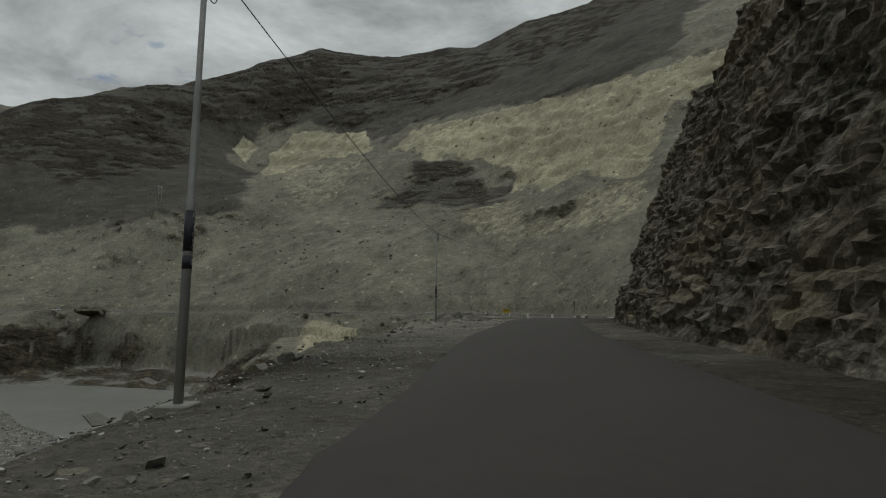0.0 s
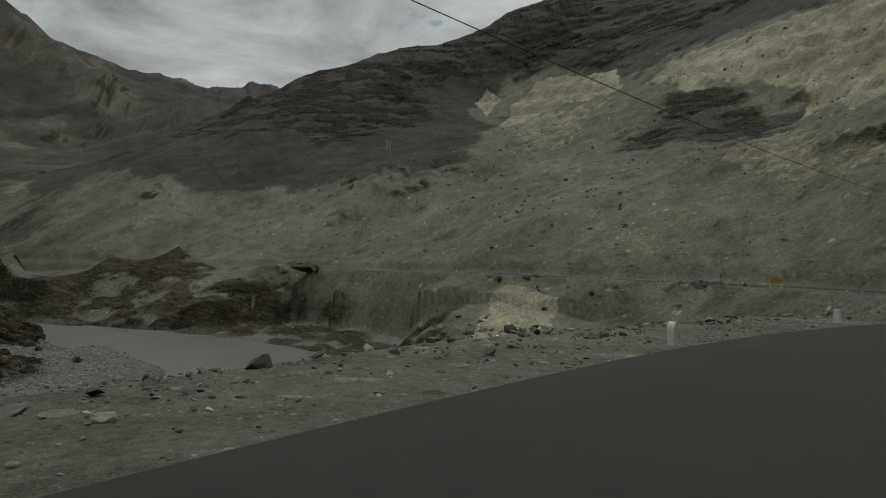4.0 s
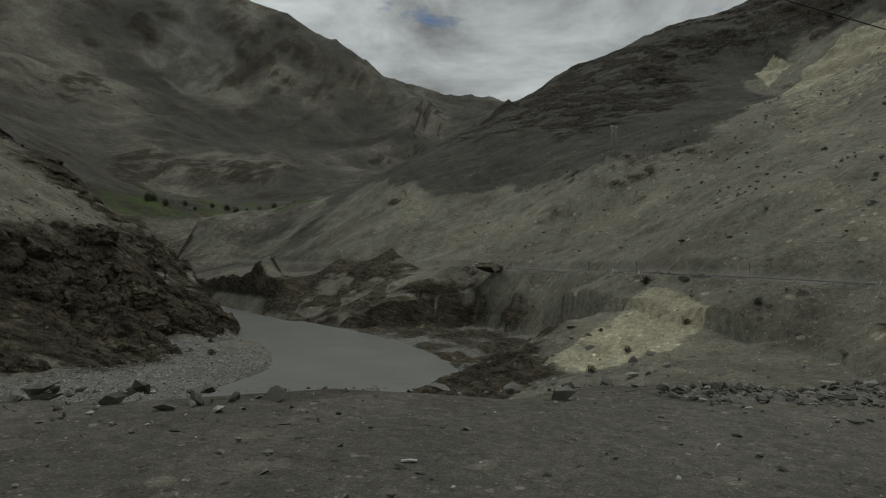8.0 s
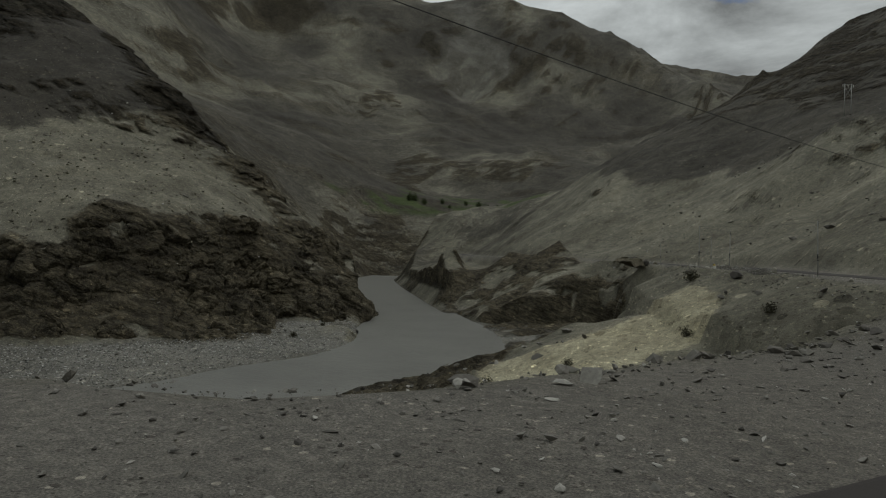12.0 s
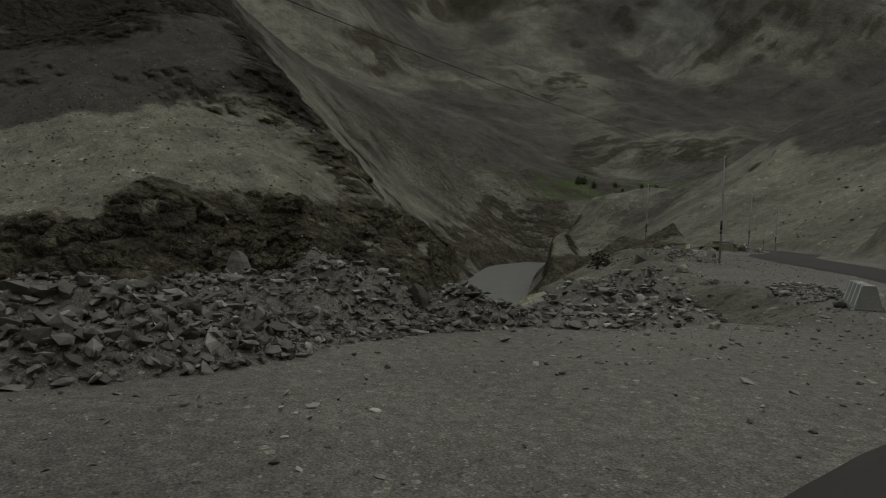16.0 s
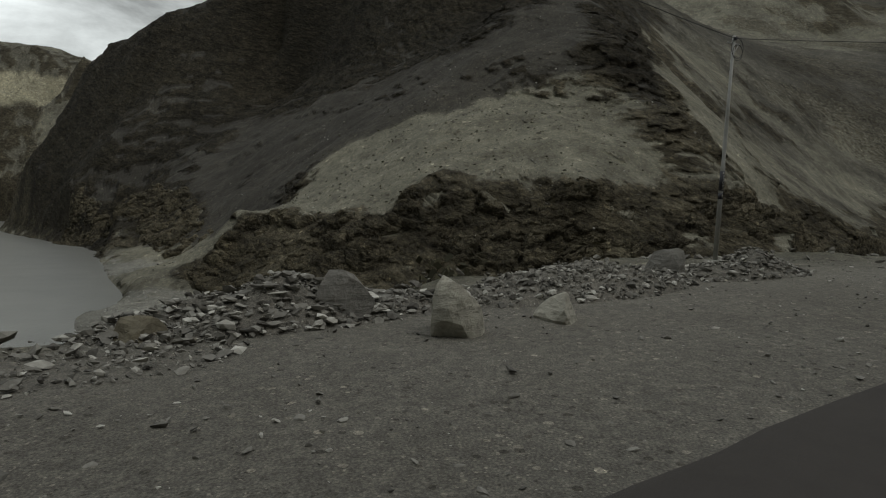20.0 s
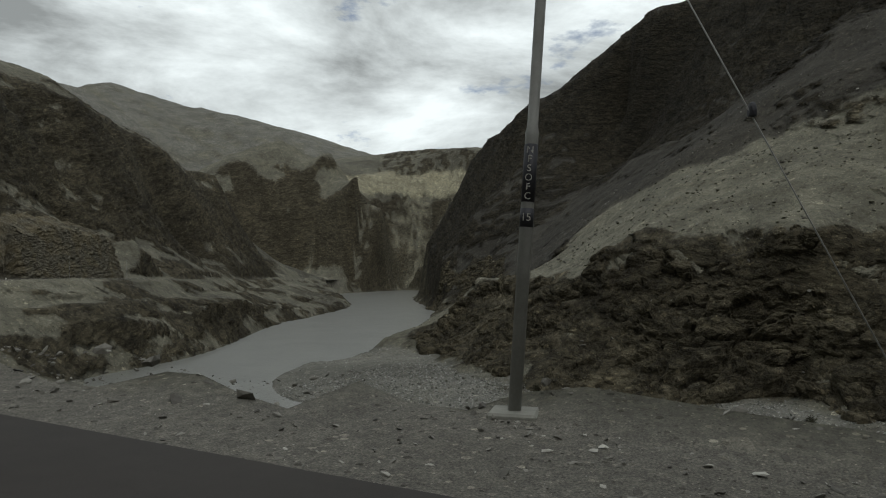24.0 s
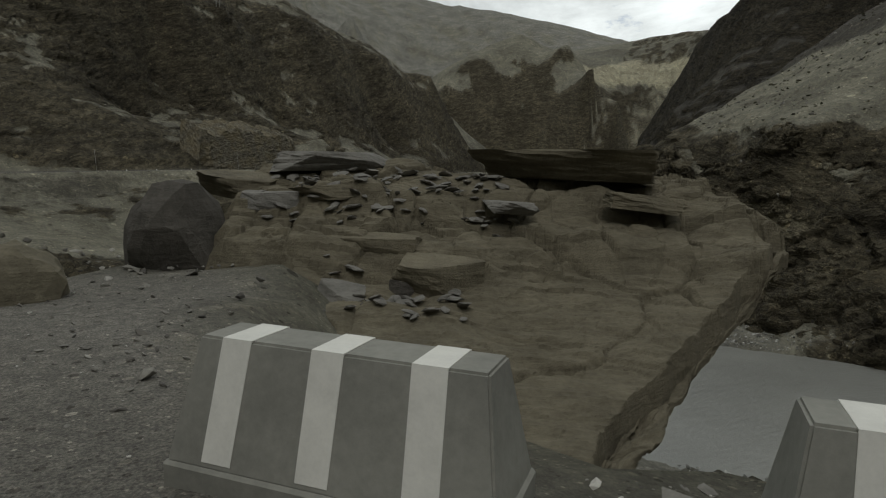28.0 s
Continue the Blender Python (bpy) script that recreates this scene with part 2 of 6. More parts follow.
def cells(x, y, z, seed=0):
    """Blocks of broken rock: a value of its own for each block, and how near the joint is."""
    fx, fy, fz = np.floor(x), np.floor(y), np.floor(z)
    ix, iy, iz = fx.astype(np.int64), fy.astype(np.int64), fz.astype(np.int64)
    best, second, val = np.full(x.shape, 9.0), np.full(x.shape, 9.0), np.zeros(x.shape)
    for dx in (-1, 0, 1):
        for dy in (-1, 0, 1):
            for dz in (-1, 0, 1):
                a, b, c = ix + dx, iy + dy, iz + dz
                d = (a + hash01(a, b, c, seed) - x) ** 2 + (b + hash01(a, b, c, seed + 1) - y) ** 2 + (c + hash01(a, b, c, seed + 2) - z) ** 2
                nearer = d < best
                second = np.where(nearer, best, np.minimum(second, d))
                val = np.where(nearer, hash01(a, b, c, seed + 3), val)
                best = np.where(nearer, d, best)
    return 2 * val - 1, np.sqrt(second) - np.sqrt(best)


def broken(x, y, z, size, seed=0):
    """Relief of jointed, dipping rock in blocks about size metres long."""
    zb = z + 0.28 * x - 0.18 * y
    w = 0.35 * fbm(x / size, y / size, z / size, octaves=2, seed=seed + 9)
    v1, e1 = cells(x / size + w, y / size, zb / (0.42 * size) + w, seed)
    v2, e2 = cells(x / (0.36 * size), y / (0.36 * size) + w, zb / (0.16 * size), seed + 20)
    return 0.30 * v1 + 0.14 * v2 - 0.22 * (1 - smooth(0, 0.16, e1)) - 0.08 * (1 - smooth(0, 0.2, e2))


def smooth(a, b, x):
    t = np.clip((x - a) / (b - a), 0, 1)
    return t * t * (3 - 2 * t)


def catmull(points, step):
    """A smooth line through the points, with a point about every step metres."""
    p = np.array(points, float)
    p = np.vstack([2 * p[0] - p[1], p, 2 * p[-1] - p[-2]])
    out = []
    for i in range(1, len(p) - 2):
        m = max(1, int(np.linalg.norm(p[i + 1] - p[i]) / step))
        t = (np.arange(m) / m)[:, None]
        out.append(0.5 * (2 * p[i] + (p[i + 1] - p[i - 1]) * t + (2 * p[i - 1] - 5 * p[i] + 4 * p[i + 1] - p[i + 2]) * t * t
                          + (3 * p[i] - p[i - 1] - 3 * p[i + 1] + p[i + 2]) * t ** 3))
    return np.vstack(out + [p[-2:-1]])


ROAD_LINE = catmull(ROAD, 3.0)
tang = np.gradient(ROAD_LINE[:, :2], axis=0)
tang /= np.linalg.norm(tang, axis=1)[:, None]
ROAD_LEFT = np.stack([-tang[:, 1], tang[:, 0]], 1)


def road_at(s, off, dz=0.0):
    """A point off metres to the left of the asphalt's left edge, at s seconds of driving along it."""
    i = np.clip(s, 0, 28)
    k = int(min(i, 27.999))
    q = catmull(ROAD_EDGE, 0.5)
    d = np.linalg.norm(q[:, :2] - np.array(ROAD_EDGE[k][:2]), axis=1)
    d2 = np.linalg.norm(q[:, :2] - np.array(ROAD_EDGE[min(k + 1, 28)][:2]), axis=1)
    j = int(round(d.argmin() + (i - k) * (d2.argmin() - d.argmin())))
    j = min(max(j, 1), len(q) - 2)
    t = q[j + 1, :2] - q[j - 1, :2]
    t /= np.linalg.norm(t)
    return np.array([q[j, 0] - t[1] * off, q[j, 1] + t[0] * off, q[j, 2] + dz]), math.atan2(t[1], t[0])


def to_line(x, y, line, chunk=40000):
    """Distance to a line of points, the nearest point's index and the share along its segment."""
    a, b = line[:-1, :2], line[1:, :2]
    ab = b - a
    ll = (ab ** 2).sum(1)
    D, I, U = np.empty(x.size), np.empty(x.size, int), np.empty(x.size)
    xf, yf = x.ravel(), y.ravel()
    for s in range(0, x.size, chunk):
        px, py = xf[s:s + chunk, None], yf[s:s + chunk, None]
        u = np.clip(((px - a[:, 0]) * ab[:, 0] + (py - a[:, 1]) * ab[:, 1]) / ll, 0, 1)
        d = (px - a[:, 0] - u * ab[:, 0]) ** 2 + (py - a[:, 1] - u * ab[:, 1]) ** 2
        k = d.argmin(1)
        r = np.arange(len(k))
        D[s:s + chunk], I[s:s + chunk], U[s:s + chunk] = np.sqrt(d[r, k]), k, u[r, k]
    return D.reshape(x.shape), I.reshape(x.shape), U.reshape(x.shape)


def road_frame(x, y):
    """Metres to the left of the asphalt's left edge, and the road's height there."""
    d, i, u = to_line(x, y, ROAD_LINE)
    a, b = ROAD_LINE[i], ROAD_LINE[i + 1]
    t = b[..., :2] - a[..., :2]
    side = np.sign(t[..., 0] * (y - a[..., 1]) - t[..., 1] * (x - a[..., 0]))
    return d * side, a[..., 2] + u * (b[..., 2] - a[..., 2])


RIVER_LOOP = np.vstack([catmull([(*p, 0) for p in RIVER_INNER], 8), catmull([(*p, 0) for p in RIVER_OUTER], 8)[::-1]])
RIVER_LOOP = np.vstack([RIVER_LOOP, RIVER_LOOP[:1]])


def inside(x, y, loop):
    r = np.zeros(x.shape, bool)
    for (x0, y0), (x1, y1) in zip(loop[:-1, :2], loop[1:, :2]):
        if y0 != y1:
            r ^= ((y0 > y) != (y1 > y)) & (x < (x1 - x0) * (y - y0) / (y1 - y0) + x0)
    return r


def control_points():
    p = SPUR_FOOT + SPUR_CLIFF + SPUR_SLOPE + SPUR_SKYLINE + SW_WALL + WEST_HILL + NE_HILL + NE_LEFT + FAR_VALLEY + FAR_MOUNT + SW_FAR + SOUTH_EAST
    p = [tuple(map(float, q)) for q in p]
    p += [(x, y, WATER + 0.3) for x, y in RIVER_OUTER] + [(x, y, WATER + 0.2) for x, y in RIVER_INNER]
    for i in range(0, len(ROAD_LINE), 7):
        (x, y, z), (nx, ny) = ROAD_LINE[i], ROAD_LEFT[i]
        for off, dz in ((-8.5, 0.1), (30.0, -11.0)):
            p.append((x + nx * off, y + ny * off, z + dz))
    q = np.array(p)
    keep = []
    for i in range(len(q)):
        if all(np.hypot(*(q[i, :2] - q[j, :2])) > 2.5 for j in keep):
            keep.append(i)
    return q[keep]


CTRL = control_points()


def fit_surface():
    """A surface of linear radial terms through the control points."""
    n = len(CTRL)
    P = CTRL[:, :2] / 1000
    A = np.zeros((n + 3, n + 3))
    A[:n, :n] = -np.linalg.norm(P[:, None] - P[None], axis=2)
    A[:n, :n] += np.eye(n) * 1e-5
    A[:n, n], A[:n, n + 1:] = 1, P
    A[n:, :n] = A[:n, n:].T
    return np.linalg.solve(A, np.r_[CTRL[:, 2], 0, 0, 0])


COEF = fit_surface()


def surface(x, y, chunk=20000):
    P, n = CTRL[:, :2] / 1000, len(CTRL)
    xf, yf = x.ravel() / 1000, y.ravel() / 1000
    r = np.empty(x.size)
    for s in range(0, x.size, chunk):
        a, b = xf[s:s + chunk], yf[s:s + chunk]
        r[s:s + chunk] = -np.sqrt((a[:, None] - P[:, 0]) ** 2 + (b[:, None] - P[:, 1]) ** 2) @ COEF[:n] + COEF[n] + COEF[n + 1] * a + COEF[n + 2] * b
    return r.reshape(x.shape)


CLIFF_BAND = [(-170, 101), (-160, 107), (-146, 122), (-138, 140), (-128, 152), (-118, 168), (-106, 184), (-99, 196), (-100, 208), (-114, 225), (-130, 238), (-112, 254), (-116, 272), (-124, 290), (-146, 320), (-170, 342),
    (-300, 455), (-330, 440), (-215, 336), (-186, 310), (-174, 291), (-174, 278), (-157, 254), (-155, 242), (-158, 226), (-163, 208), (-169, 190), (-172, 179), (-162, 174), (-172, 162), (-184, 150), (-200, 130), (-191, 116), (-178, 105)]
LOW_CLIFF = [(-560, -215), (-440, -112), (-340, -4), (-305, 30), (-292, 66), (-350, 30), (-400, -20), (-430, -90), (-560, -190)]
CLAY_A = [(262, 424), (314, 432), (302, 342), (316, 307), (325, 256), (322, 210), (328, 172), (352, 155), (330, 105), (246, 93), (264, 126), (248, 139), (206, 126), (163, 114), (190, 162), (183, 187), (216, 239), (243, 250), (237, 308), (223, 328)]
CLAY_B = [(191, 535), (233, 591), (276, 600), (302, 508), (261, 446), (252, 454), (242, 497), (199, 509)]
CLAY_LEAF = [(206, 629), (228, 648), (234, 619), (202, 590)]
CLAY_D = [(168, 245), (180, 217), (154, 162), (164, 138), (163, 112), (144, 96), (126, 106), (128, 122), (132, 144), (130, 169), (134, 192)]
CLAY_E = [(194, 505), (236, 490), (252, 433), (171, 357), (143, 366), (126, 376)]
NE_RUBBLE = [(216, 334), (234, 310), (216, 239), (180, 217), (166, 267), (159, 314), (191, 311)]
NE_PATCH = [(-47, 627), (14, 748), (63, 679), (127, 658), (132, 616), (87, 560), (44, 544), (0, 598)]
BENCH_BANK = [(-9, 45), (-40, 30), (-101, -4), (-250, -160), (-404, -324), (-300, -160), (-186, -36), (-117, 30), (-67, 67), (-46, 95), (-27, 88), (-8, 84), (16, 84), (24, 62)]
CLAY_BANK = [(4, 160), (17, 181), (30, 190), (40, 180), (32, 164), (17, 150)]
SPUR_DARK = [(-192, 103), (-222, 120), (-254, 131), (-258, 163), (-256, 197), (-252, 222), (-250, 262), (-222, 287), (-260, 300), (-400, 330), (-640, 420), (-1000, 400), (-1000, -100), (-740, -330), (-560, -215), (-440, -110), (-250, 70)]
SPUR_ROCK = [(-620, -200), (-520, -85), (-545, -12), (-494, 41), (-410, 105), (-360, 135), (-384, 158), (-338, 205), (-340, 231), (-318, 262), (-266, 258), (-248, 262), (-226, 280), (-200, 276), (-182, 283), (-195, 300), (-260, 300), (-400, 330), (-640, 420), (-1000, 400), (-1000, -100), (-760, -330)]
NE_DARK = [(-230, 720), (-78, 515), (-12, 497), (49, 410), (98, 390), (187, 533), (197, 606), (253, 637), (294, 602), (278, 444), (315, 445), (328, 364), (328, 212), (350, 173), (420, 200), (800, 300), (1000, 1100), (0, 1300), (-350, 1000)]
NE_ROCK = [(-120, 700), (-60, 650), (40, 600), (120, 590), (170, 640), (240, 690), (340, 580), (380, 420), (480, 330), (900, 400), (900, 1100), (0, 1200), (-200, 900)]
BANK_ROCK = [(-150, 375), (-60, 290), (-37, 225), (-24, 188), (-6, 172), (14, 178), (8, 215), (-8, 255), (-6, 300), (-30, 340), (-75, 395), (-150, 420)]
UP_ROCK = [(-180, 340), (-300, 455), (-520, 780), (-480, 860), (-640, 830), (-560, 640), (-380, 470), (-230, 370)]
FAR_BENCH = [(-330, 465), (-440, 600), (-490, 740), (-510, 860), (-590, 915), (-640, 815), (-570, 700), (-480, 590), (-380, 475)]
FAR_CHUTE = [(-1907, 3073), (-1707, 2849), (-1657, 2550), (-1416, 2416), (-1374, 2820), (-1596, 2920), (-1821, 3128)]
FAR_ROCKS = [[(-1450, 1759), (-1631, 2062), (-1566, 2102), (-1429, 1995), (-1379, 1804)], [(-1858, 1415), (-1877, 1532), (-1748, 1467), (-1557, 1198), (-1611, 1147), (-1670, 1118)], [(-751, 867), (-988, 1437), (-953, 1544), (-695, 1594), (-495, 1683), (-630, 1458), (-856, 1451)]]
FAR_PALE = [[(-1411, 1785), (-1439, 2191), (-1116, 1772), (-1196, 1578)], [(-1182, 1276), (-1216, 1434), (-984, 1340), (-700, 995), (-719, 927)], [(-920, 799), (-793, 846), (-716, 888), (-740, 838), (-837, 812)]]
SLAB_BANK = [(-25, 144), (-23, 178), (-10, 188), (4, 180), (6, 152), (-8, 138)]
TERRACE_CLAY = [(-1090, -1000), (-1130, -1030), (-1266, -1075), (-1406, -1050), (-1490, -940), (-1560, -825), (-1640, -700), (-1560, -640), (-1480, -760), (-1415, -868), (-1370, -935), (-1281, -975), (-1170, -950)]
TERRACE_GREEN = [(-690, 850), (-650, 960), (-770, 1260), (-600, 1290), (-520, 1270), (-400, 1000), (-250, 760), (-300, 760), (-540, 1010), (-620, 890)]
SOUTH_ROCK = [(-110, -25), (-60, 2), (-20, 20), (30, 30), (75, 0), (60, -160), (-60, -210), (-140, -130)]
WEST_ROCK = [(-10, -95), (-60, -70), (-150, -95), (-230, -165), (-330, -260), (-480, -400), (-560, -500), (-300, -420), (-150, -300), (0, -200)]


def region(x, y, poly, soft, seed=0, wave=1.0):
    """1 inside the outline, 0 outside, with a ragged edge about soft metres wide."""
    p = np.array(list(poly) + [poly[0]], float)
    r = np.zeros(x.shape)
    m = 3 * soft
    near = (x > p[:, 0].min() - m) & (x < p[:, 0].max() + m) & (y > p[:, 1].min() - m) & (y < p[:, 1].max() + m)
    if near.any():
        a, b = x[near], y[near]
        d = to_line(a, b, p)[0] * np.where(inside(a, b, p), 1, -1)
        r[near] = smooth(-soft, soft, d + wave * soft * fbm(a / (3 * soft), b / (3 * soft), octaves=4, seed=70 + seed))
    return r


def land_masks(x, y, z, slope, shelf, s, d, wet):
    """How much of each kind of ground lies at a spot, 0 to 1; distant haze is painted in."""
    n = fbm(x / 40, y / 40, seed=61)
    n2 = fbm(x / 22, y / 22, z / 7, octaves=5, seed=66)
    rock = smooth(1.0, 1.45, slope + 0.3 * n) * (1 - smooth(-50, -38, s) * smooth(1, -1, s) * smooth(-10, 20, y))
    rock = np.where((s > 0) & (s < 30), 0.0, rock)
    rock = np.maximum(rock, region(x, y, CLIFF_BAND, 5, 1) * smooth(-1.3, -0.5, n2))
    rock = np.maximum(rock, 0.95 * region(x, y, LOW_CLIFF, 8, 2))
    rock = np.maximum(rock, region(x, y, SPUR_ROCK, 14, 3) * smooth(-0.75, -0.1, n2))
    rock = np.maximum(rock, region(x, y, NE_ROCK, 20, 4) * smooth(-0.3, 0.35, n2))
    rock = np.maximum(rock, region(x, y, NE_PATCH, 16, 9) * smooth(-0.5, 0.1, n2))
    rock = np.maximum(rock, 0.7 * region(x, y, NE_RUBBLE, 8, 11) * smooth(-0.5, 0.2, n2))
    rock = np.maximum(rock, region(x, y, BENCH_BANK, 9, 12) * smooth(-0.35, 0.25, n2))
    rock = np.maximum(rock, region(x, y, SLAB_BANK, 3, 13))
    rock = np.maximum(rock, region(x, y, BANK_ROCK, 8, 5) * smooth(-0.55, 0.05, n2))
    rock = np.maximum(rock, region(x, y, UP_ROCK, 10, 6) * smooth(-0.4, 0.2, n2))
    rock = np.maximum(rock, 1.1 * region(x, y, FAR_BENCH, 14, 8) * smooth(-0.5, 0.0, n2))
    rock = np.maximum(rock, region(x, y, WEST_ROCK, 16, 7) * smooth(-0.8, -0.1, n2))
    rock = np.maximum(rock, smooth(6, 12, s) * smooth(40, 0, y) * smooth(-0.35, 0.25, n2) * smooth(0.2, 0.4, slope))
    rock = np.maximum(rock, region(x, y, SOUTH_ROCK, 14, 18) * smooth(-0.8, -0.1, n2))
    away = smooth(650, 950, np.hypot(x, y)) * smooth(200, 500, y)
    rock = np.maximum(rock, 0.5 * away * smooth(0.15, 0.5, fbm(x / 130, y / 130, z / 70, octaves=5, seed=77)))
    for k, poly in enumerate(FAR_ROCKS):
        rock = np.maximum(rock, 0.9 * region(x, y, poly, 22, 44 + k) * smooth(-0.5, 0.2, n2))
    clay = np.zeros_like(x)
    for k, (poly, soft) in enumerate(((CLAY_A, 5), (CLAY_B, 3.5), (CLAY_LEAF, 2.5), (CLAY_BANK, 3))):
        clay = np.maximum(clay, region(x, y, poly, soft, 10 + k, 0.7))
    clay = np.maximum(clay, 0.5 * region(x, y, CLAY_D, 10, 15))
    clay = np.maximum(clay, 0.42 * region(x, y, CLAY_E, 12, 16))
    for k, poly in enumerate(FAR_PALE):
        clay = np.maximum(clay, 0.26 * region(x, y, poly, 26, 40 + k, 1.6))
    gorge = smooth(-600, -800, x) * smooth(-250, -450, y) * smooth(-1700, -1300, y)
    clay = np.maximum(clay, 0.58 * region(x, y, TERRACE_CLAY, 14, 17, 1.0))
    wash = smooth(0.2, 0.45, fbm((0.6 * x - 0.8 * y) / 60, (0.8 * x + 0.6 * y) / 240, octaves=4, seed=78))
    clay = np.maximum(clay, 0.42 * gorge * wash * smooth(280, 200, z) * smooth(-1600, -1450, x))
    rock = rock * (1 - clay)
    # dark scree on both hills; the spur's extra darkness paints in its dimmer aspect
    dark = np.maximum(region(x, y, SPUR_DARK, 6, 20), 0.8 * region(x, y, NE_DARK, 9, 21))
    dark = np.maximum(dark, 0.8 * region(x, y, NE_RUBBLE, 8, 22))
    dark = np.maximum(dark, (0.60 + 0.38 * fbm(x / 260, y / 260, seed=63)) * smooth(500, 1000, np.hypot(x, y)) * smooth(-1.0, 0.2, n + 1.2))
    # far south-west slopes lose their dark tone: haze put into the colour
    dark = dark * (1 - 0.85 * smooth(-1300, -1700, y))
    west = np.maximum(smooth(30, -20, y), smooth(5, 10, s) * smooth(140, 110, y)) * smooth(140, 60, x) * smooth(-900, -700, x) * smooth(-330, -300, x - 1.2 * y)
    dark = np.maximum(dark, (0.46 + 0.3 * n) * smooth(330, 430, y) * smooth(-90, -170, x) * smooth(-1400, -1100, x))
    dark = np.maximum(dark, (0.28 + 0.3 * n) * west)
    # gorge walls lightened in colour, in place of the haze before them
    dark = dark * (1 - 0.42 * gorge)
    bar_haze = smooth(1.0, 0.45, (z - WATER) / 5 + 0.12 * n) * smooth(0.6, 0.3, slope) * smooth(900, 500, np.hypot(x, y)) * (1 - rock)
    # gravel grey laid over the far south-west mountains stands in for haze
    bar_haze = np.maximum(bar_haze, 0.95 * smooth(-1300, -1800, y) * smooth(-0.6, 0.4, n + 0.4))
    bar_haze = np.maximum(bar_haze, 0.5 * region(x, y, FAR_CHUTE, 30, 48))
    green = region(x, y, TERRACE_GREEN, 14, 30) * smooth(-0.2, 0.3, fbm(x / 30, y / 30, seed=68))
    early = smooth(60, 30, y)
    verge = shelf * smooth(16, 5, np.abs(s)) * (1 - 0.55 * early)
    dark = np.maximum(dark, 0.42 * shelf * early)
    return {"rock": np.clip(rock, 0, 1), "bar_haze": bar_haze, "clay": clay, "dark": np.clip(dark, 0, 1), "green": green, "verge": verge}



VERGE = [(-20, 5), (0, 3), (0.4, 2.8), (0.7, 3.3), (1.2, 4), (2, 4.6), (3, 5), (3.6, 6.4), (4, 4.1), (4.6, 3.4), (6, 4.4), (7, 4.6), (7.6, 5), (8.3, 4.5), (8.5, 3.4), (9, 4), (9.6, 4.2), (9.82, 3.2), (10, 4), (10.25, 5.2), (11, 9), (11.6, 8), (12.1, 4.6), (13, 5), (14, 9), (15, 9.5), (15.6, 10.5), (16.2, 8.8), (16.6, 9), (16.85, 8.5), (17.1, 3.6), (17.5, 3.2), (17.8, 3.8), (18, 4.6), (18.3, 7), (18.7, 9.6), (19.1, 10), (19.5, 7.5), (19.7, 5.6), (20.1, 7.6), (20.8, 9.5), (21.1, 13.8), (21.5, 11), (22, 9), (22.5, 3), (22.8, 2.2), (23.1, 2.9), (23.5, 1.9), (23.72, 2.3), (23.8, 3.7), (23.95, 3.7), (24.05, 3.2), (24.3, 2.7), (24.6, 2.5), (24.9, 2.4), (25.5, 2.4), (25.72, 1.9), (25.81, 1.3), (25.92, 1.8), (26.03, 2.5), (26.2, 2.5), (26.3, 3.3), (26.42, 5.9), (26.64, 5.9), (26.73, 5.1), (26.8, 4.6), (26.85, 4.5), (26.88, 5.2), (26.93, 4.3), (27.02, 3.7), (27.3, 3.7), (27.42, 4.6), (27.48, 8.6), (27.62, 8.6), (27.75, 4), (27.85, 2.4), (27.95, 1.6), (28, 1.6)]


TRIMS = [(-40, -242, -26, 45), (-62, -252, -34, 45), (-124, -302, -20, 45), (-173, -340, -14, 45), (-230, -330, -22, 45), (-684, -202, -20, 70), (-673, -118, -32, 60), (-692, -68, -10, 50), (-670, 26, -26, 60),
    (-1639, 3252, -32, 260), (-1401, 3545, -38, 260), (-1072, 3546, -50, 260), (-743, 3771, -80, 260), (-554, 3665, -100, 260), (-437, 3756, -95, 260), (-363, 4352, -75, 260), (-835, 4214, -60, 250), (-511, 4343, -110, 250), (-2298, -2011, -55, 220), (-2198, -2311, -10, 200), (-1395, -3269, -105, 150), (-1511, -3230, 10, 90),
    (269, 838, -14, 40), (691, 742, -30, 45), (688, 708, -12, 35), (707, 815, 8, 45), (-167, 758, -9, 50), (85, 757, -5, 40)]


def verge_width(x, y):
    """Width of the gravel verge beside the asphalt."""
    d, i, u = to_line(x, y, np.array(ROAD_EDGE, float))
    return np.interp(i + u, [v[0] for v in VERGE], [v[1] for v in VERGE])


def trim(x, y):
    """Ridges drawn down to their skylines."""
    w, wz = np.full(x.shape, 0.15), np.zeros(x.shape)
    for cx, cy, dz, r in TRIMS:
        k = np.exp(-((x - cx) ** 2 + (y - cy) ** 2) / (r * r))
        w, wz = w + k, wz + k * dz
    return wz / w


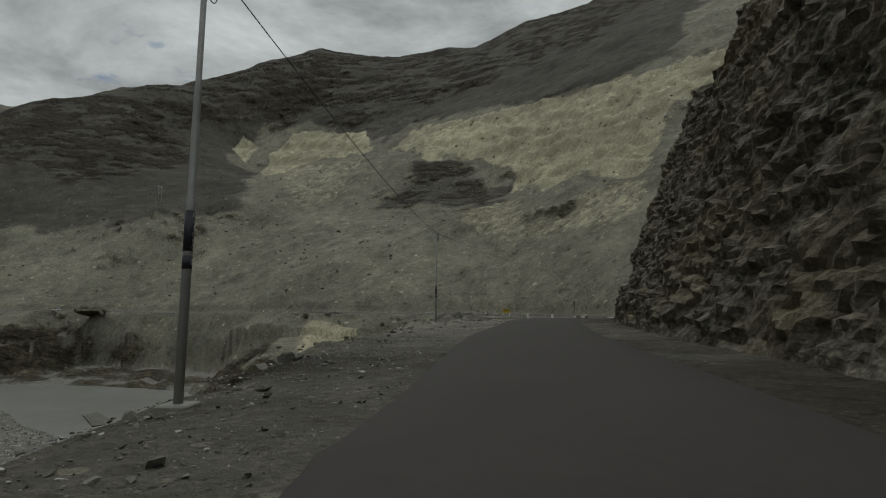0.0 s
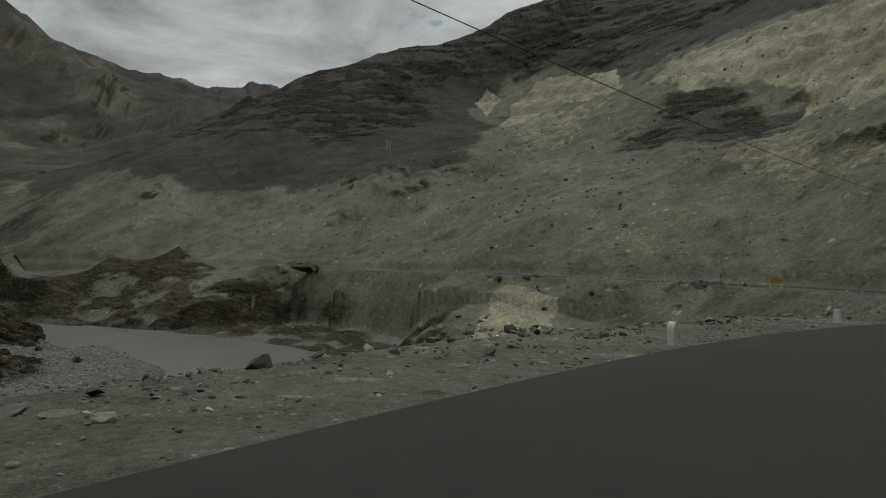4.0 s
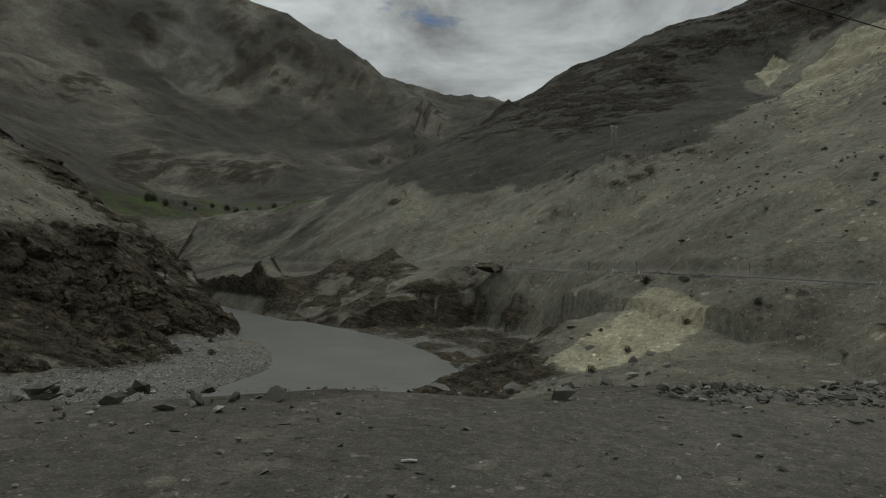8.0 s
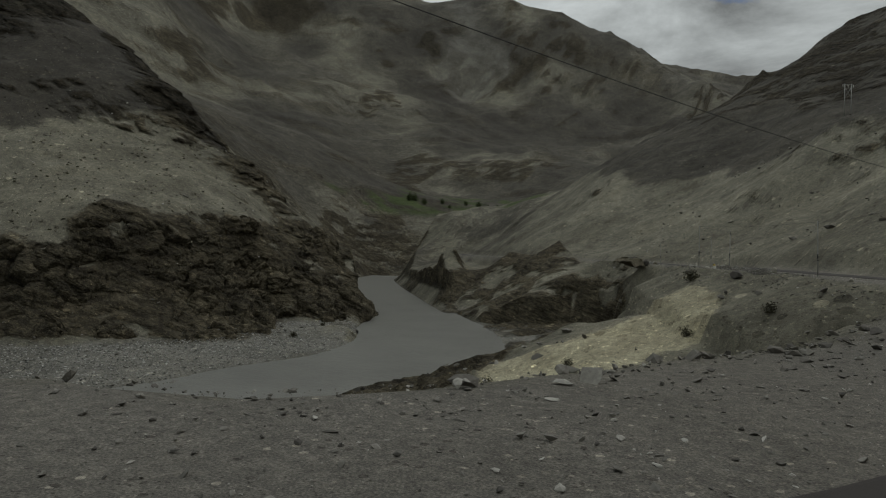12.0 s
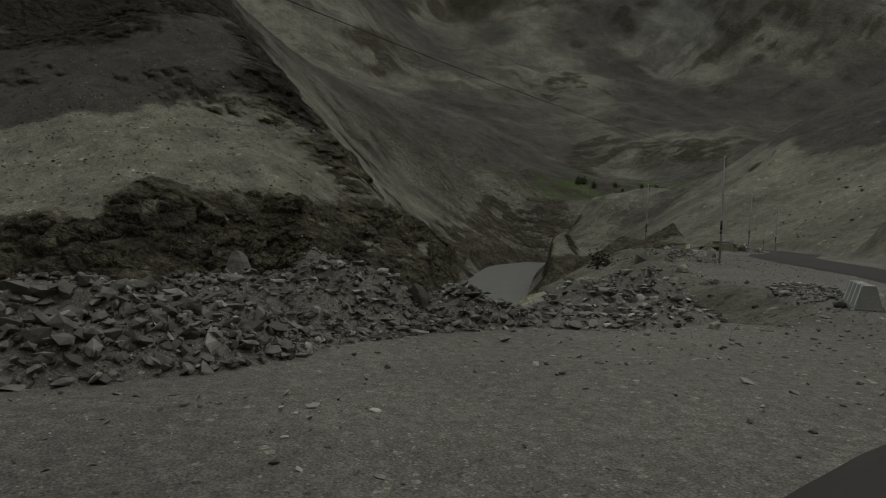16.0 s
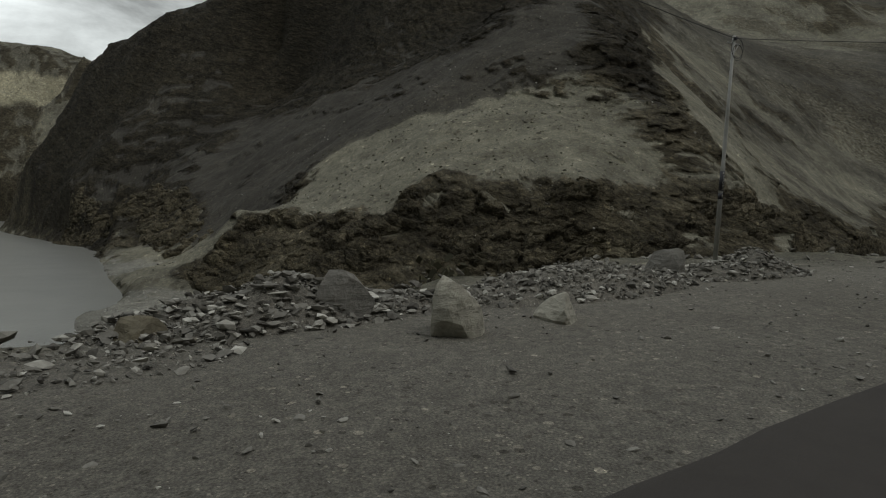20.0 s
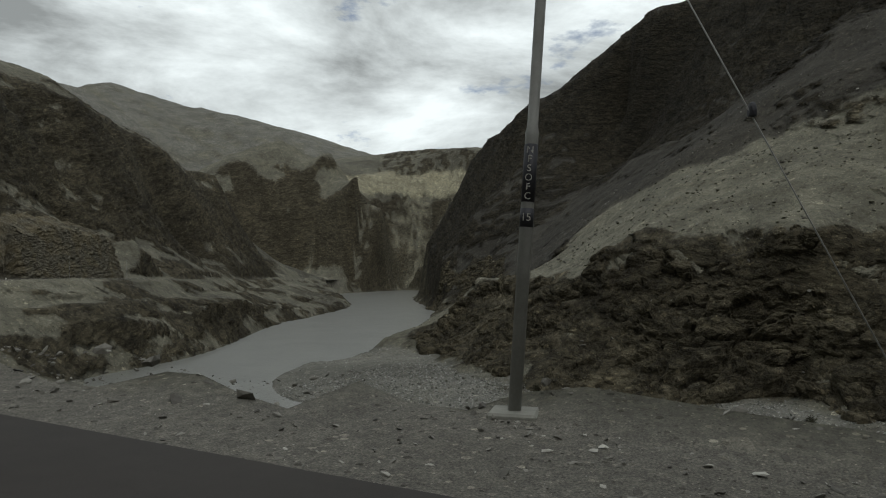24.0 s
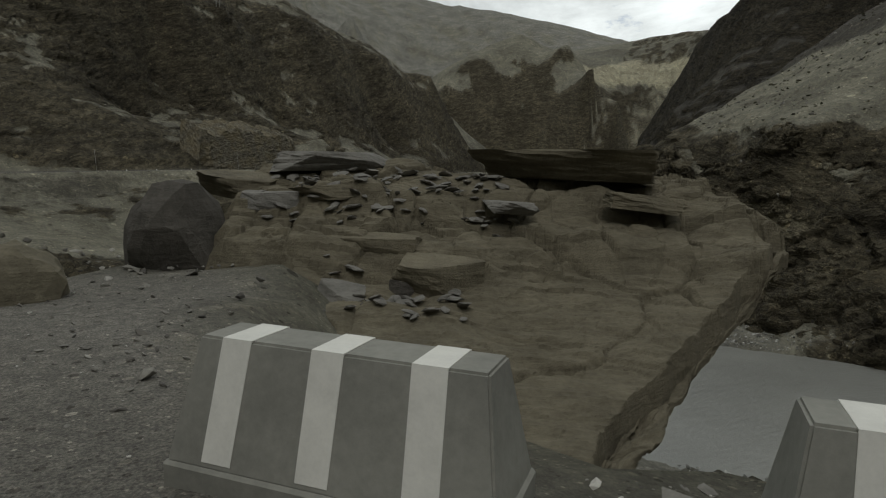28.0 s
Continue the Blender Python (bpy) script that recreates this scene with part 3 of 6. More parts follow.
def terrain(x, y):
    """Height of the land with its road shelf and river bed, and how much each spot belongs to the road's shelf."""
    h = surface(x, y)
    s, zr = road_frame(x, y)
    wide = verge_width(x, y) + 0.25 * vnoise(x / 5, y / 5, seed=5)
    late = smooth(222, 236, y) * smooth(319, 314, y)
    deep = smooth(186, 200, y) * smooth(319, 314, y)
    shelf = smooth(-14, -9, s) * (1 - smooth(wide - 0.4, wide + 1.6 - 1.1 * late, s))
    # the bank drops from the verge; on the hill side the slope starts behind the ditch
    (ex, ey, _), (fx, fy, _) = ROAD_EDGE[-1], ROAD_EDGE[-2]
    past = np.maximum(0, ((x - ex) * (ex - fx) + (y - ey) * (ey - fy)) / math.hypot(ex - fx, ey - fy))
    grade = 0.66 - 0.18 * smooth(130, 165, y) * smooth(255, 220, y) + 0.3 * smooth(318, 323, y) + 0.8 * late
    fall = zr + 0.6 * (1 - late) - grade * np.clip(s - wide, 0, 15 + 11 * late + 14 * smooth(316, 323, y)) - 1.2 * deep * np.clip(s - wide - 9, 0, 18) + np.maximum(s - 70, 0) + 1.3 * np.maximum(past - 14, 0)
    bank = zr - 0.05 - (grade - 0.04 + 0.5 * late) * np.maximum(s - wide, 0)
    cut = smooth(45, 25, y)
    rise = zr + 0.3 + (1 - cut) * 0.72 * np.maximum(-s - 9.5, 0) + cut * (0.2 * np.maximum(-s - 9.5, 0) + 3.0 * np.maximum(-s - 15.5, 0))
    h = h + trim(x, y)
    h = np.where(s > 0, np.minimum(h, fall), np.minimum(h, rise))
    h = np.where((s > 0) & (s < 24) & (past < 0.5), np.maximum(h, bank), h)
    rough = np.clip(np.abs(s) / 40, 0, 1)
    far = np.clip(np.hypot(x - 0, y - 150) / 1500, 0.0, 1.5)
    h = h + (1 - shelf) * (2.0 * fbm(x / 30, y / 30, seed=11) * rough + 1.5 * (ridged(x / 52, y / 52, seed=13, octaves=3) - 0.4) * rough + 0.35 * fbm(x / 5, y / 5, seed=21, octaves=3) + (9 + 16 * smooth(1100, 2200, np.hypot(x, y)) * smooth(-300, 600, y)) * far * (ridged(x / 420 + 0.3 * vnoise(x / 300, y / 300, seed=35), y / 420, seed=31, octaves=6) - 0.15))
    h = h * (1 - shelf) + shelf * (zr - 0.06 + 0.03 * vnoise(x / 1.7, y / 1.7, seed=3))
    d, _, _ = to_line(x, y, RIVER_LOOP)
    wet = inside(x, y, RIVER_LOOP)
    bank = WATER + 0.12 + 0.06 * np.minimum(d, 30)
    h = np.where(wet, WATER - 0.3 * np.minimum(d, 8), np.maximum(np.minimum(h, WATER + 0.3 + 1.2 * d + (8 - 7.4 * smooth(500, 600, y)) * np.maximum(d - 9, 0)), bank))
    return h, shelf, s, d, wet


# ---- materials ----
def material(name):
    m = bpy.data.materials.new(name)
    m.use_nodes = True
    nt = m.node_tree
    return m, nt, nt.nodes["Principled BSDF"]


def node(nt, kind, **inputs):
    n = nt.nodes.new("ShaderNode" + kind)
    for k, v in inputs.items():
        if k in n.inputs:
            n.inputs[k].default_value = v
    return n


def noise_node(nt, co, scale, detail=6, rough=0.6, stretch=(1, 1, 1)):
    mp = node(nt, "Mapping", Scale=stretch)
    nt.links.new(co, mp.inputs["Vector"])
    n = node(nt, "TexNoise", Scale=scale, Detail=detail, Roughness=rough)
    nt.links.new(mp.outputs["Vector"], n.inputs["Vector"])
    return n.outputs["Fac"]


def ramp(nt, fac, stops):
    r = nt.nodes.new("ShaderNodeValToRGB")
    e = r.color_ramp.elements
    while len(e) < len(stops):
        e.new(0.5)
    for a, (p, c) in zip(e, stops):
        a.position, a.color = p, (*c, 1) if len(c) == 3 else c
    nt.links.new(fac, r.inputs["Fac"])
    return r.outputs["Color"]


def mixc(nt, fac, a, b, blend="MIX"):
    m = nt.nodes.new("ShaderNodeMix")
    m.data_type, m.blend_type = "RGBA", blend
    for sock, v in ((m.inputs["Factor"], fac), (m.inputs["A"], a), (m.inputs["B"], b)):
        if hasattr(v, "links"):
            nt.links.new(v, sock)
        else:
            sock.default_value = v if not isinstance(v, tuple) else (*v, 1)
    return m.outputs["Result"]


def math_node(nt, op, a, b=None, c=None):
    m = nt.nodes.new("ShaderNodeMath")
    m.operation = op
    for sock, v in zip(m.inputs, (a, b, c)):
        if v is None:
            continue
        if hasattr(v, "links"):
            nt.links.new(v, sock)
        else:
            sock.default_value = v
    return m.outputs["Value"]


def bump(nt, bsdf, height, strength, distance):
    b = node(nt, "Bump", Strength=strength, Distance=distance)
    nt.links.new(height, b.inputs["Height"])
    nt.links.new(b.outputs["Normal"], bsdf.inputs["Normal"])


def attribute(nt, name):
    a = nt.nodes.new("ShaderNodeAttribute")
    a.attribute_name = name
    return a.outputs["Fac"]


def ground_material():
    m, nt, bsdf = material("mountain_ground")
    co = node(nt, "NewGeometry").outputs["Position"]
    big, mid = noise_node(nt, co, 0.012, 8), noise_node(nt, co, 0.09, 10, 0.68)
    small, grain = noise_node(nt, co, 0.7, 10, 0.74), noise_node(nt, co, 6.0, 8, 0.75)
    # bedding planes dip towards the river
    tilt = node(nt, "Mapping", Rotation=(0.22, -0.30, 0.4))
    nt.links.new(co, tilt.inputs["Vector"])
    bed = tilt.outputs["Vector"]
    strata = noise_node(nt, bed, 0.085, 10, 0.70, (0.6, 0.6, 2.2))
    thin = noise_node(nt, bed, 0.34, 9, 0.74, (0.4, 0.4, 1.9))
    jag = noise_node(nt, bed, 0.16, 9, 0.66, (0.8, 0.8, 2.0))
    seam = ramp(nt, math_node(nt, "ABSOLUTE", math_node(nt, "SUBTRACT", jag, 0.5)), [(0.0, (0.18, 0.18, 0.18)), (0.035, (1, 1, 1))])
    streak = noise_node(nt, co, 0.10, 9, 0.7, (1, 1, 0.22))
    speck = ramp(nt, grain, [(0.36, (0.62, 0.62, 0.62)), (0.5, (0.97, 0.97, 0.97)), (0.64, (1.55, 1.54, 1.5))])
    fleck = ramp(nt, small, [(0.38, (0.62, 0.61, 0.60)), (0.5, (1, 1, 1)), (0.62, (1.4, 1.38, 1.33))])
    # scree and gravel slopes
    scree = ramp(nt, mid, [(0.32, (0.110, 0.105, 0.082)), (0.5, (0.172, 0.165, 0.130)), (0.7, (0.245, 0.235, 0.183))])
    scree = mixc(nt, 0.22, scree, ramp(nt, streak, [(0.36, (0.085, 0.082, 0.066)), (0.62, (0.26, 0.25, 0.20))]))
    # dark scree
    dark = ramp(nt, mid, [(0.3, (0.035, 0.0325, 0.028)), (0.7, (0.064, 0.060, 0.051))])
    dark = mixc(nt, 0.25, dark, ramp(nt, streak, [(0.35, (0.035, 0.033, 0.028)), (0.65, (0.105, 0.098, 0.082))]))
    # bedded rock
    rock = ramp(nt, strata, [(0.34, (0.020, 0.0175, 0.013)), (0.46, (0.056, 0.050, 0.035)), (0.57, (0.102, 0.090, 0.063)), (0.70, (0.185, 0.168, 0.122))])
    rock = mixc(nt, 0.45, rock, ramp(nt, thin, [(0.38, (0.018, 0.016, 0.012)), (0.5, (0.072, 0.064, 0.046)), (0.64, (0.175, 0.157, 0.116))]))
    rock = mixc(nt, 0.7, rock, seam, "MULTIPLY")
    # yellow clay
    clay = ramp(nt, mid, [(0.3, (0.30, 0.278, 0.196)), (0.7, (0.44, 0.414, 0.30))])
    clay = mixc(nt, 0.45, clay, ramp(nt, streak, [(0.38, (0.16, 0.148, 0.102)), (0.62, (0.46, 0.43, 0.31))]))
    # river gravel; the same grey is painted over far south-west mountains as haze
    bar_haze = ramp(nt, mid, [(0.3, (0.128, 0.126, 0.112)), (0.7, (0.225, 0.221, 0.198))])
    # verge by the road
    verge = ramp(nt, mid, [(0.34, (0.145, 0.138, 0.122)), (0.66, (0.196, 0.186, 0.165))])
    verge = mixc(nt, 0.7, verge, ramp(nt, noise_node(nt, co, 38.0, 5, 0.7), [(0.36, (0.45, 0.45, 0.45)), (0.5, (1, 1, 1)), (0.64, (1.8, 1.78, 1.72))]), "MULTIPLY")
    green = ramp(nt, small, [(0.3, (0.03, 0.045, 0.018)), (0.7, (0.085, 0.11, 0.04))])
    edge = math_node(nt, "MULTIPLY", math_node(nt, "SUBTRACT", noise_node(nt, co, 0.22, 9, 0.72), 0.5), 1.5)

    def crisp(name):
        return ramp(nt, math_node(nt, "ADD", attribute(nt, name), edge), [(0.36, (0, 0, 0)), (0.62, (1, 1, 1))])
    c = mixc(nt, mixc(nt, 0.5, attribute(nt, "dark"), crisp("dark")), scree, dark)
    c = mixc(nt, crisp("clay"), c, clay)
    rocky = crisp("rock")
    rock = mixc(nt, 1.0, rock, mixc(nt, attribute(nt, "dark"), (1.28, 1.265, 1.225), (0.50, 0.49, 0.48)), "MULTIPLY")
    c = mixc(nt, rocky, c, rock)
    c = mixc(nt, attribute(nt, "bar_haze"), c, bar_haze)
    c = mixc(nt, attribute(nt, "green"), c, green)
    c = mixc(nt, attribute(nt, "verge"), c, verge)
    c = mixc(nt, math_node(nt, "SUBTRACT", 0.62, math_node(nt, "MULTIPLY", attribute(nt, "verge"), 0.5)), c, fleck, "MULTIPLY")
    c = mixc(nt, 0.6, c, speck, "MULTIPLY")
    c = mixc(nt, 0.35, c, ramp(nt, big, [(0.35, (0.55, 0.53, 0.49)), (0.62, (1.05, 1.05, 1.05))]), "MULTIPLY")
    # loose stones of three sizes
    for size, share, lump, keep in ((27.0, 0.5, 0.30, 0.8), (9.0, 0.72, 0.30, 0.9), (2.1, 0.48, 0.34, 1.0), (0.42, 0.68, 0.30, 0.9)):
        vor = node(nt, "TexVoronoi", Scale=size)
        nt.links.new(co, vor.inputs["Vector"])
        pick = node(nt, "SeparateColor")
        nt.links.new(vor.outputs["Color"], pick.inputs["Color"])
        near = math_node(nt, "LESS_THAN", vor.outputs["Distance"], math_node(nt, "MULTIPLY", pick.outputs["Green"], lump * 1.6))
        stone = math_node(nt, "MULTIPLY", near, math_node(nt, "GREATER_THAN", pick.outputs["Red"], share))
        tone = ramp(nt, pick.outputs["Blue"], [(0.0, (0.42, 0.41, 0.40)), (0.45, (0.75, 0.74, 0.72)), (0.7, (1.35, 1.33, 1.28)), (1.0, (2.3, 2.26, 2.15))])
        loose = math_node(nt, "MULTIPLY", stone, keep)
        if size < 5:
            loose = math_node(nt, "MULTIPLY", loose, math_node(nt, "SUBTRACT", 1.0, attribute(nt, "verge")))
        c = mixc(nt, loose, c, mixc(nt, 1.0, c, tone, "MULTIPLY"))
    chute = noise_node(nt, co, 0.016, 9, 0.66, (1, 1, 0.16))
    c = mixc(nt, 0.48, c, ramp(nt, chute, [(0.36, (0.5, 0.48, 0.45)), (0.5, (0.95, 0.95, 0.95)), (0.64, (1.35, 1.33, 1.27))]), "MULTIPLY")
    nt.links.new(c, bsdf.inputs["Base Color"])
    bsdf.inputs["Roughness"].default_value = 0.93
    bsdf.inputs["Specular IOR Level"].default_value = 0.15
    calm = math_node(nt, "SUBTRACT", 0.5, math_node(nt, "MULTIPLY", attribute(nt, "verge"), 0.47))
    hgt = math_node(nt, "ADD", math_node(nt, "MULTIPLY", small, calm), math_node(nt, "MULTIPLY", grain, 0.07))
    rk = math_node(nt, "ADD", math_node(nt, "MULTIPLY", strata, 1.6), math_node(nt, "MULTIPLY", thin, 0.9))
    rk = math_node(nt, "ADD", rk, math_node(nt, "MULTIPLY", jag, 2.2))
    hgt = math_node(nt, "ADD", hgt, math_node(nt, "MULTIPLY", math_node(nt, "MULTIPLY", rk, attribute(nt, "rock")), 2.2))
    bump(nt, bsdf, hgt, 1.0, 0.8)
    return m


def plain(name, base, rough=0.8, vary=0.25, scale=6.0, metal=0.0, bumpy=0.3, depth=0.01):
    m, nt, bsdf = material(name)
    co = node(nt, "TexCoord").outputs["Object"]
    a, b = noise_node(nt, co, scale, 7), noise_node(nt, co, scale * 9, 5, 0.7)
    lo, hi = tuple(c * (1 - vary) for c in base), tuple(min(1, c * (1 + vary)) for c in base)
    c = ramp(nt, a, [(0.3, lo), (0.7, hi)])
    c = mixc(nt, 0.35, c, ramp(nt, b, [(0.3, lo), (0.7, hi)]))
    nt.links.new(c, bsdf.inputs["Base Color"])
    bsdf.inputs["Roughness"].default_value, bsdf.inputs["Metallic"].default_value = rough, metal
    bump(nt, bsdf, math_node(nt, "ADD", a, math_node(nt, "MULTIPLY", b, 0.4)), bumpy, depth)
    return m


def asphalt_material():
    m, nt, bsdf = material("asphalt")
    co = node(nt, "NewGeometry").outputs["Position"]
    a, b, g = noise_node(nt, co, 0.35, 6), noise_node(nt, co, 3.0, 6), noise_node(nt, co, 60, 4, 0.8)
    c = ramp(nt, a, [(0.3, (0.034, 0.0295, 0.0262)), (0.7, (0.051, 0.0445, 0.0400))])
    c = mixc(nt, 0.4, c, ramp(nt, g, [(0.35, (0.025, 0.0225, 0.0205)), (0.7, (0.067, 0.060, 0.0545))]))
    c = mixc(nt, 0.3, c, ramp(nt, b, [(0.3, (0.030, 0.027, 0.0245)), (0.7, (0.052, 0.046, 0.0415))]))
    nt.links.new(c, bsdf.inputs["Base Color"])
    bsdf.inputs["Roughness"].default_value = 0.85
    bsdf.inputs["Specular IOR Level"].default_value = 0.25
    bump(nt, bsdf, g, 0.4, 0.006)
    return m


def water_material():
    m, nt, bsdf = material("silty_water")
    co = node(nt, "NewGeometry").outputs["Position"]
    a = noise_node(nt, co, 0.06, 5)
    w = noise_node(nt, co, 0.55, 6, 0.55, (0.5, 1.4, 1))
    w2 = noise_node(nt, co, 2.6, 5, 0.6)
    c = ramp(nt, a, [(0.3, (0.160, 0.160, 0.146)), (0.7, (0.215, 0.215, 0.197))])
    nt.links.new(c, bsdf.inputs["Base Color"])
    bsdf.inputs["Roughness"].default_value = 0.28
    bsdf.inputs["IOR"].default_value = 1.33
    bump(nt, bsdf, math_node(nt, "ADD", w, math_node(nt, "MULTIPLY", w2, 0.35)), 0.5, 0.25)
    return m


GROUND, ASPHALT, WATER_MAT = ground_material(), asphalt_material(), water_material()


# ---- the land ----
def axis(stops):
    """Grid lines from (place, spacing) stops; the spacing glides between them."""
    v = [stops[0][0]]
    while v[-1] < stops[-1][0]:
        v.append(v[-1] + float(np.interp(v[-1], [s[0] for s in stops], [s[1] for s in stops])))
    return np.array(v)


def mesh_grid(name, X, Y, Z, keep=None):
    ny, nx = X.shape
    me = bpy.data.meshes.new(name)
    co = np.stack([X, Y, Z], -1).reshape(-1, 3).astype(np.float32)
    i = (np.arange(ny - 1)[:, None] * nx + np.arange(nx - 1)).ravel()
    quads = np.stack([i, i + 1, i + 1 + nx, i + nx], 1).astype(np.int32)
    if keep is not None:
        quads = quads[keep.ravel()]
    me.vertices.add(len(co))
    me.vertices.foreach_set("co", co.ravel())
    me.loops.add(quads.size)
    me.loops.foreach_set("vertex_index", quads.ravel())
    me.polygons.add(len(quads))
    me.polygons.foreach_set("loop_start", np.arange(0, quads.size, 4, dtype=np.int32))
    me.update(calc_edges=True)
    me.polygons.foreach_set("use_smooth", np.ones(len(quads), bool))
    return me


def set_attr(me, name, values):
    a = me.attributes.new(name, "FLOAT", "POINT")
    a.data.foreach_set("value", values.astype(np.float32).ravel())


def blob(x, y, cx, cy, rx, ry, turn=0.0):
    c, s = math.cos(radians(turn)), math.sin(radians(turn))
    u, v = (x - cx) * c + (y - cy) * s, -(x - cx) * s + (y - cy) * c
    return np.hypot(u / rx, v / ry)


def build_land():
    xs = axis([(-4700, 110), (-2600, 60), (-1650, 26), (-1500, 13), (-900, 11), (-700, 8), (-330, 2.2), (-215, 1.0), (-95, 1.0), (-70, 2.0), (-30, 1.3), (100, 1.3), (190, 2.2), (330, 2.4), (420, 5), (700, 12), (1500, 60), (3500, 200)])
    ys = axis([(-3400, 110), (-2200, 60), (-1500, 30), (-1120, 13), (-700, 11), (-600, 11), (-160, 3.0), (80, 1.7), (110, 1.0), (300, 1.0), (330, 1.6), (460, 2.4), (640, 2.8), (900, 9), (1800, 34), (4900, 110)])
    X, Y = np.meshgrid(xs, ys)
    Z, shelf, s, d, wet = terrain(X, Y)
    gy, gx = np.gradient(Z, ys, xs)
    slope = np.hypot(gx, gy)
    masks = land_masks(X, Y, Z, slope, shelf, s, d, wet)
    rock = masks["rock"]
    # ledges and hollows in the steep rock
    amp = rock * np.clip(np.hypot(X - 30, Y - 150) / 180, 0.35, 1.6) * (1 - shelf)
    amp = amp * (1 - 0.75 * smooth(330, 380, Y) * smooth(150, 60, X)) * (1 - 0.9 * smooth(430, 520, Y) * smooth(120, 0, X)) * (1 - 0.85 * smooth(1.4, 2.6, slope)) * smooth(10, 34, np.hypot(X + 19, Y - 324))
    led = fbm(X / 16, Y / 16, Z / 5, octaves=3, seed=41) * 1.2
    steep = rock > 0.05
    led[steep] += 3.6 * broken(X[steep], Y[steep], Z[steep], 10.0, 43)
    nrm = np.maximum(slope, 0.3)
    out = np.where(slope > 0.15, led * amp, 0)
    X2, Y2 = X - gx / nrm * out * -1, Y - gy / nrm * out * -1
    Z2 = Z + led * amp * 0.25
    clay = masks["clay"] * smooth(150, 190, np.hypot(X - 30, Y - 60))
    ledge = (Z + 9 * fbm(X / 42, Y / 42, octaves=4, seed=47)) / 17
    ledge = ledge - np.floor(ledge)
    Z2 = Z2 + clay * (6 * (smooth(0.30, 0.72, ledge) - ledge) + 2.0 * (ridged(X / 13, Y / 13, octaves=3, seed=48) - 0.4))
    beds = region(X, Y, BANK_ROCK, 8, 5) * (1 - shelf) * smooth(370, 335, Y)
    across = (X - 0.55 * Y) / 1.14
    Z2 = Z2 + beds * (1.3 * (ridged(across / 7 + 0.4 * fbm(X / 20, Y / 20, octaves=2, seed=51), Y / 60, octaves=3, seed=49) - 0.45))
    slabs = region(X, Y, SLAB_BANK, 3, 13)
    dip = Z + 0.10 * (X + 20) + 0.9 * fbm(X / 9, Y / 9, octaves=3, seed=53)
    Z2 = Z2 + slabs * 0.9 * (np.round(dip / 1.5) * 1.5 - dip)
    Z2 = np.where(wet, Z, np.maximum(Z2, WATER + 0.05))
    me = mesh_grid("ground", X2, Y2, Z2)
    for k, v in masks.items():
        set_attr(me, k, v)
    me.materials.append(GROUND)
    return tagged(new("ground", me), "grey-brown gravel slopes, dark rock and pale clay of a dry mountain valley", "ground", kind="structure")


ground = build_land()


def build_road():
    line = catmull(ROAD, 1.0)
    t = np.gradient(line[:, :2], axis=0)
    t /= np.linalg.norm(t, axis=1)[:, None]
    left = np.stack([-t[:, 1], t[:, 0]], 1)
    offs = np.array([0.0, -0.25, -1.5, -3.5, -5.5, -ROAD_W + 0.25, -ROAD_W])
    wob = 0.12 * vnoise(np.arange(len(line)) / 2.3, np.zeros(len(line)), seed=9) + 0.05 * vnoise(np.arange(len(line)) / 0.7, np.zeros(len(line)), seed=10)
    O = np.broadcast_to(offs, (len(line), len(offs))).copy()
    O[:, 0] += wob
    # gravel has spread over the asphalt's edge at the lay-by
    _, i, u = to_line(line[:, 0], line[:, 1], np.array(ROAD_EDGE, float))
    spread = np.interp(i + u, [17.7, 18.1, 18.5, 18.8, 19.1, 19.4, 19.7, 20.0, 20.3], [0, 1.25, 1.2, 1.6, 1.55, 1.0, 0.5, 0.15, 0])
    O[:, :2] -= spread[:, None]
    O[:, 2] -= np.clip(spread - 1.0, 0, 1)
    X, Y = line[:, :1] + left[:, :1] * O, line[:, 1:2] + left[:, 1:2] * O
    crown = np.array([-0.10, 0.035, 0.05, 0.07, 0.05, 0.035, -0.10])
    Z = line[:, 2:3] + crown
    me = mesh_grid("road", X, Y, Z)
    me.flip_normals()
    me.materials.append(ASPHALT)
    return tagged(new("road", me), "dark worn asphalt mountain road without markings", "road", kind="structure")


road = build_road()


def build_river():
    a, b = catmull([(*p, 0) for p in RIVER_INNER], 10), catmull([(*p, 0) for p in RIVER_OUTER], 10)
    n = 160
    ra = np.stack([np.interp(np.linspace(0, 1, n), np.linspace(0, 1, len(a)), a[:, k]) for k in (0, 1)], 1)
    rb = np.stack([np.interp(np.linspace(0, 1, n), np.linspace(0, 1, len(b)), b[:, k]) for k in (0, 1)], 1)
    u = np.linspace(-0.35, 1.35, 18)[None, :]
    X, Y = ra[:, :1] + (rb[:, :1] - ra[:, :1]) * u, ra[:, 1:] + (rb[:, 1:] - ra[:, 1:]) * u
    me = mesh_grid("river", X, Y, np.full(X.shape, WATER))
    me.materials.append(WATER_MAT)
    return tagged(new("river", me), "silty grey river winding below the road", "river", kind="structure")


river = build_river()


# ---- helpers for things ----
def part(name, bm, mat, parent=None, label=""):
    me = bpy.data.meshes.new(name)
    bm.to_mesh(me)
    bm.free()
    me.materials.append(mat)
    ob = new(name, me)
    if parent is not None:
        ob.parent = parent
    if label:
        tagged(ob, label)
    return ob


def thing(name, m, label, category, group=""):
    ob = new(name)
    ob.matrix_world = m
    return tagged(ob, label, category, group)


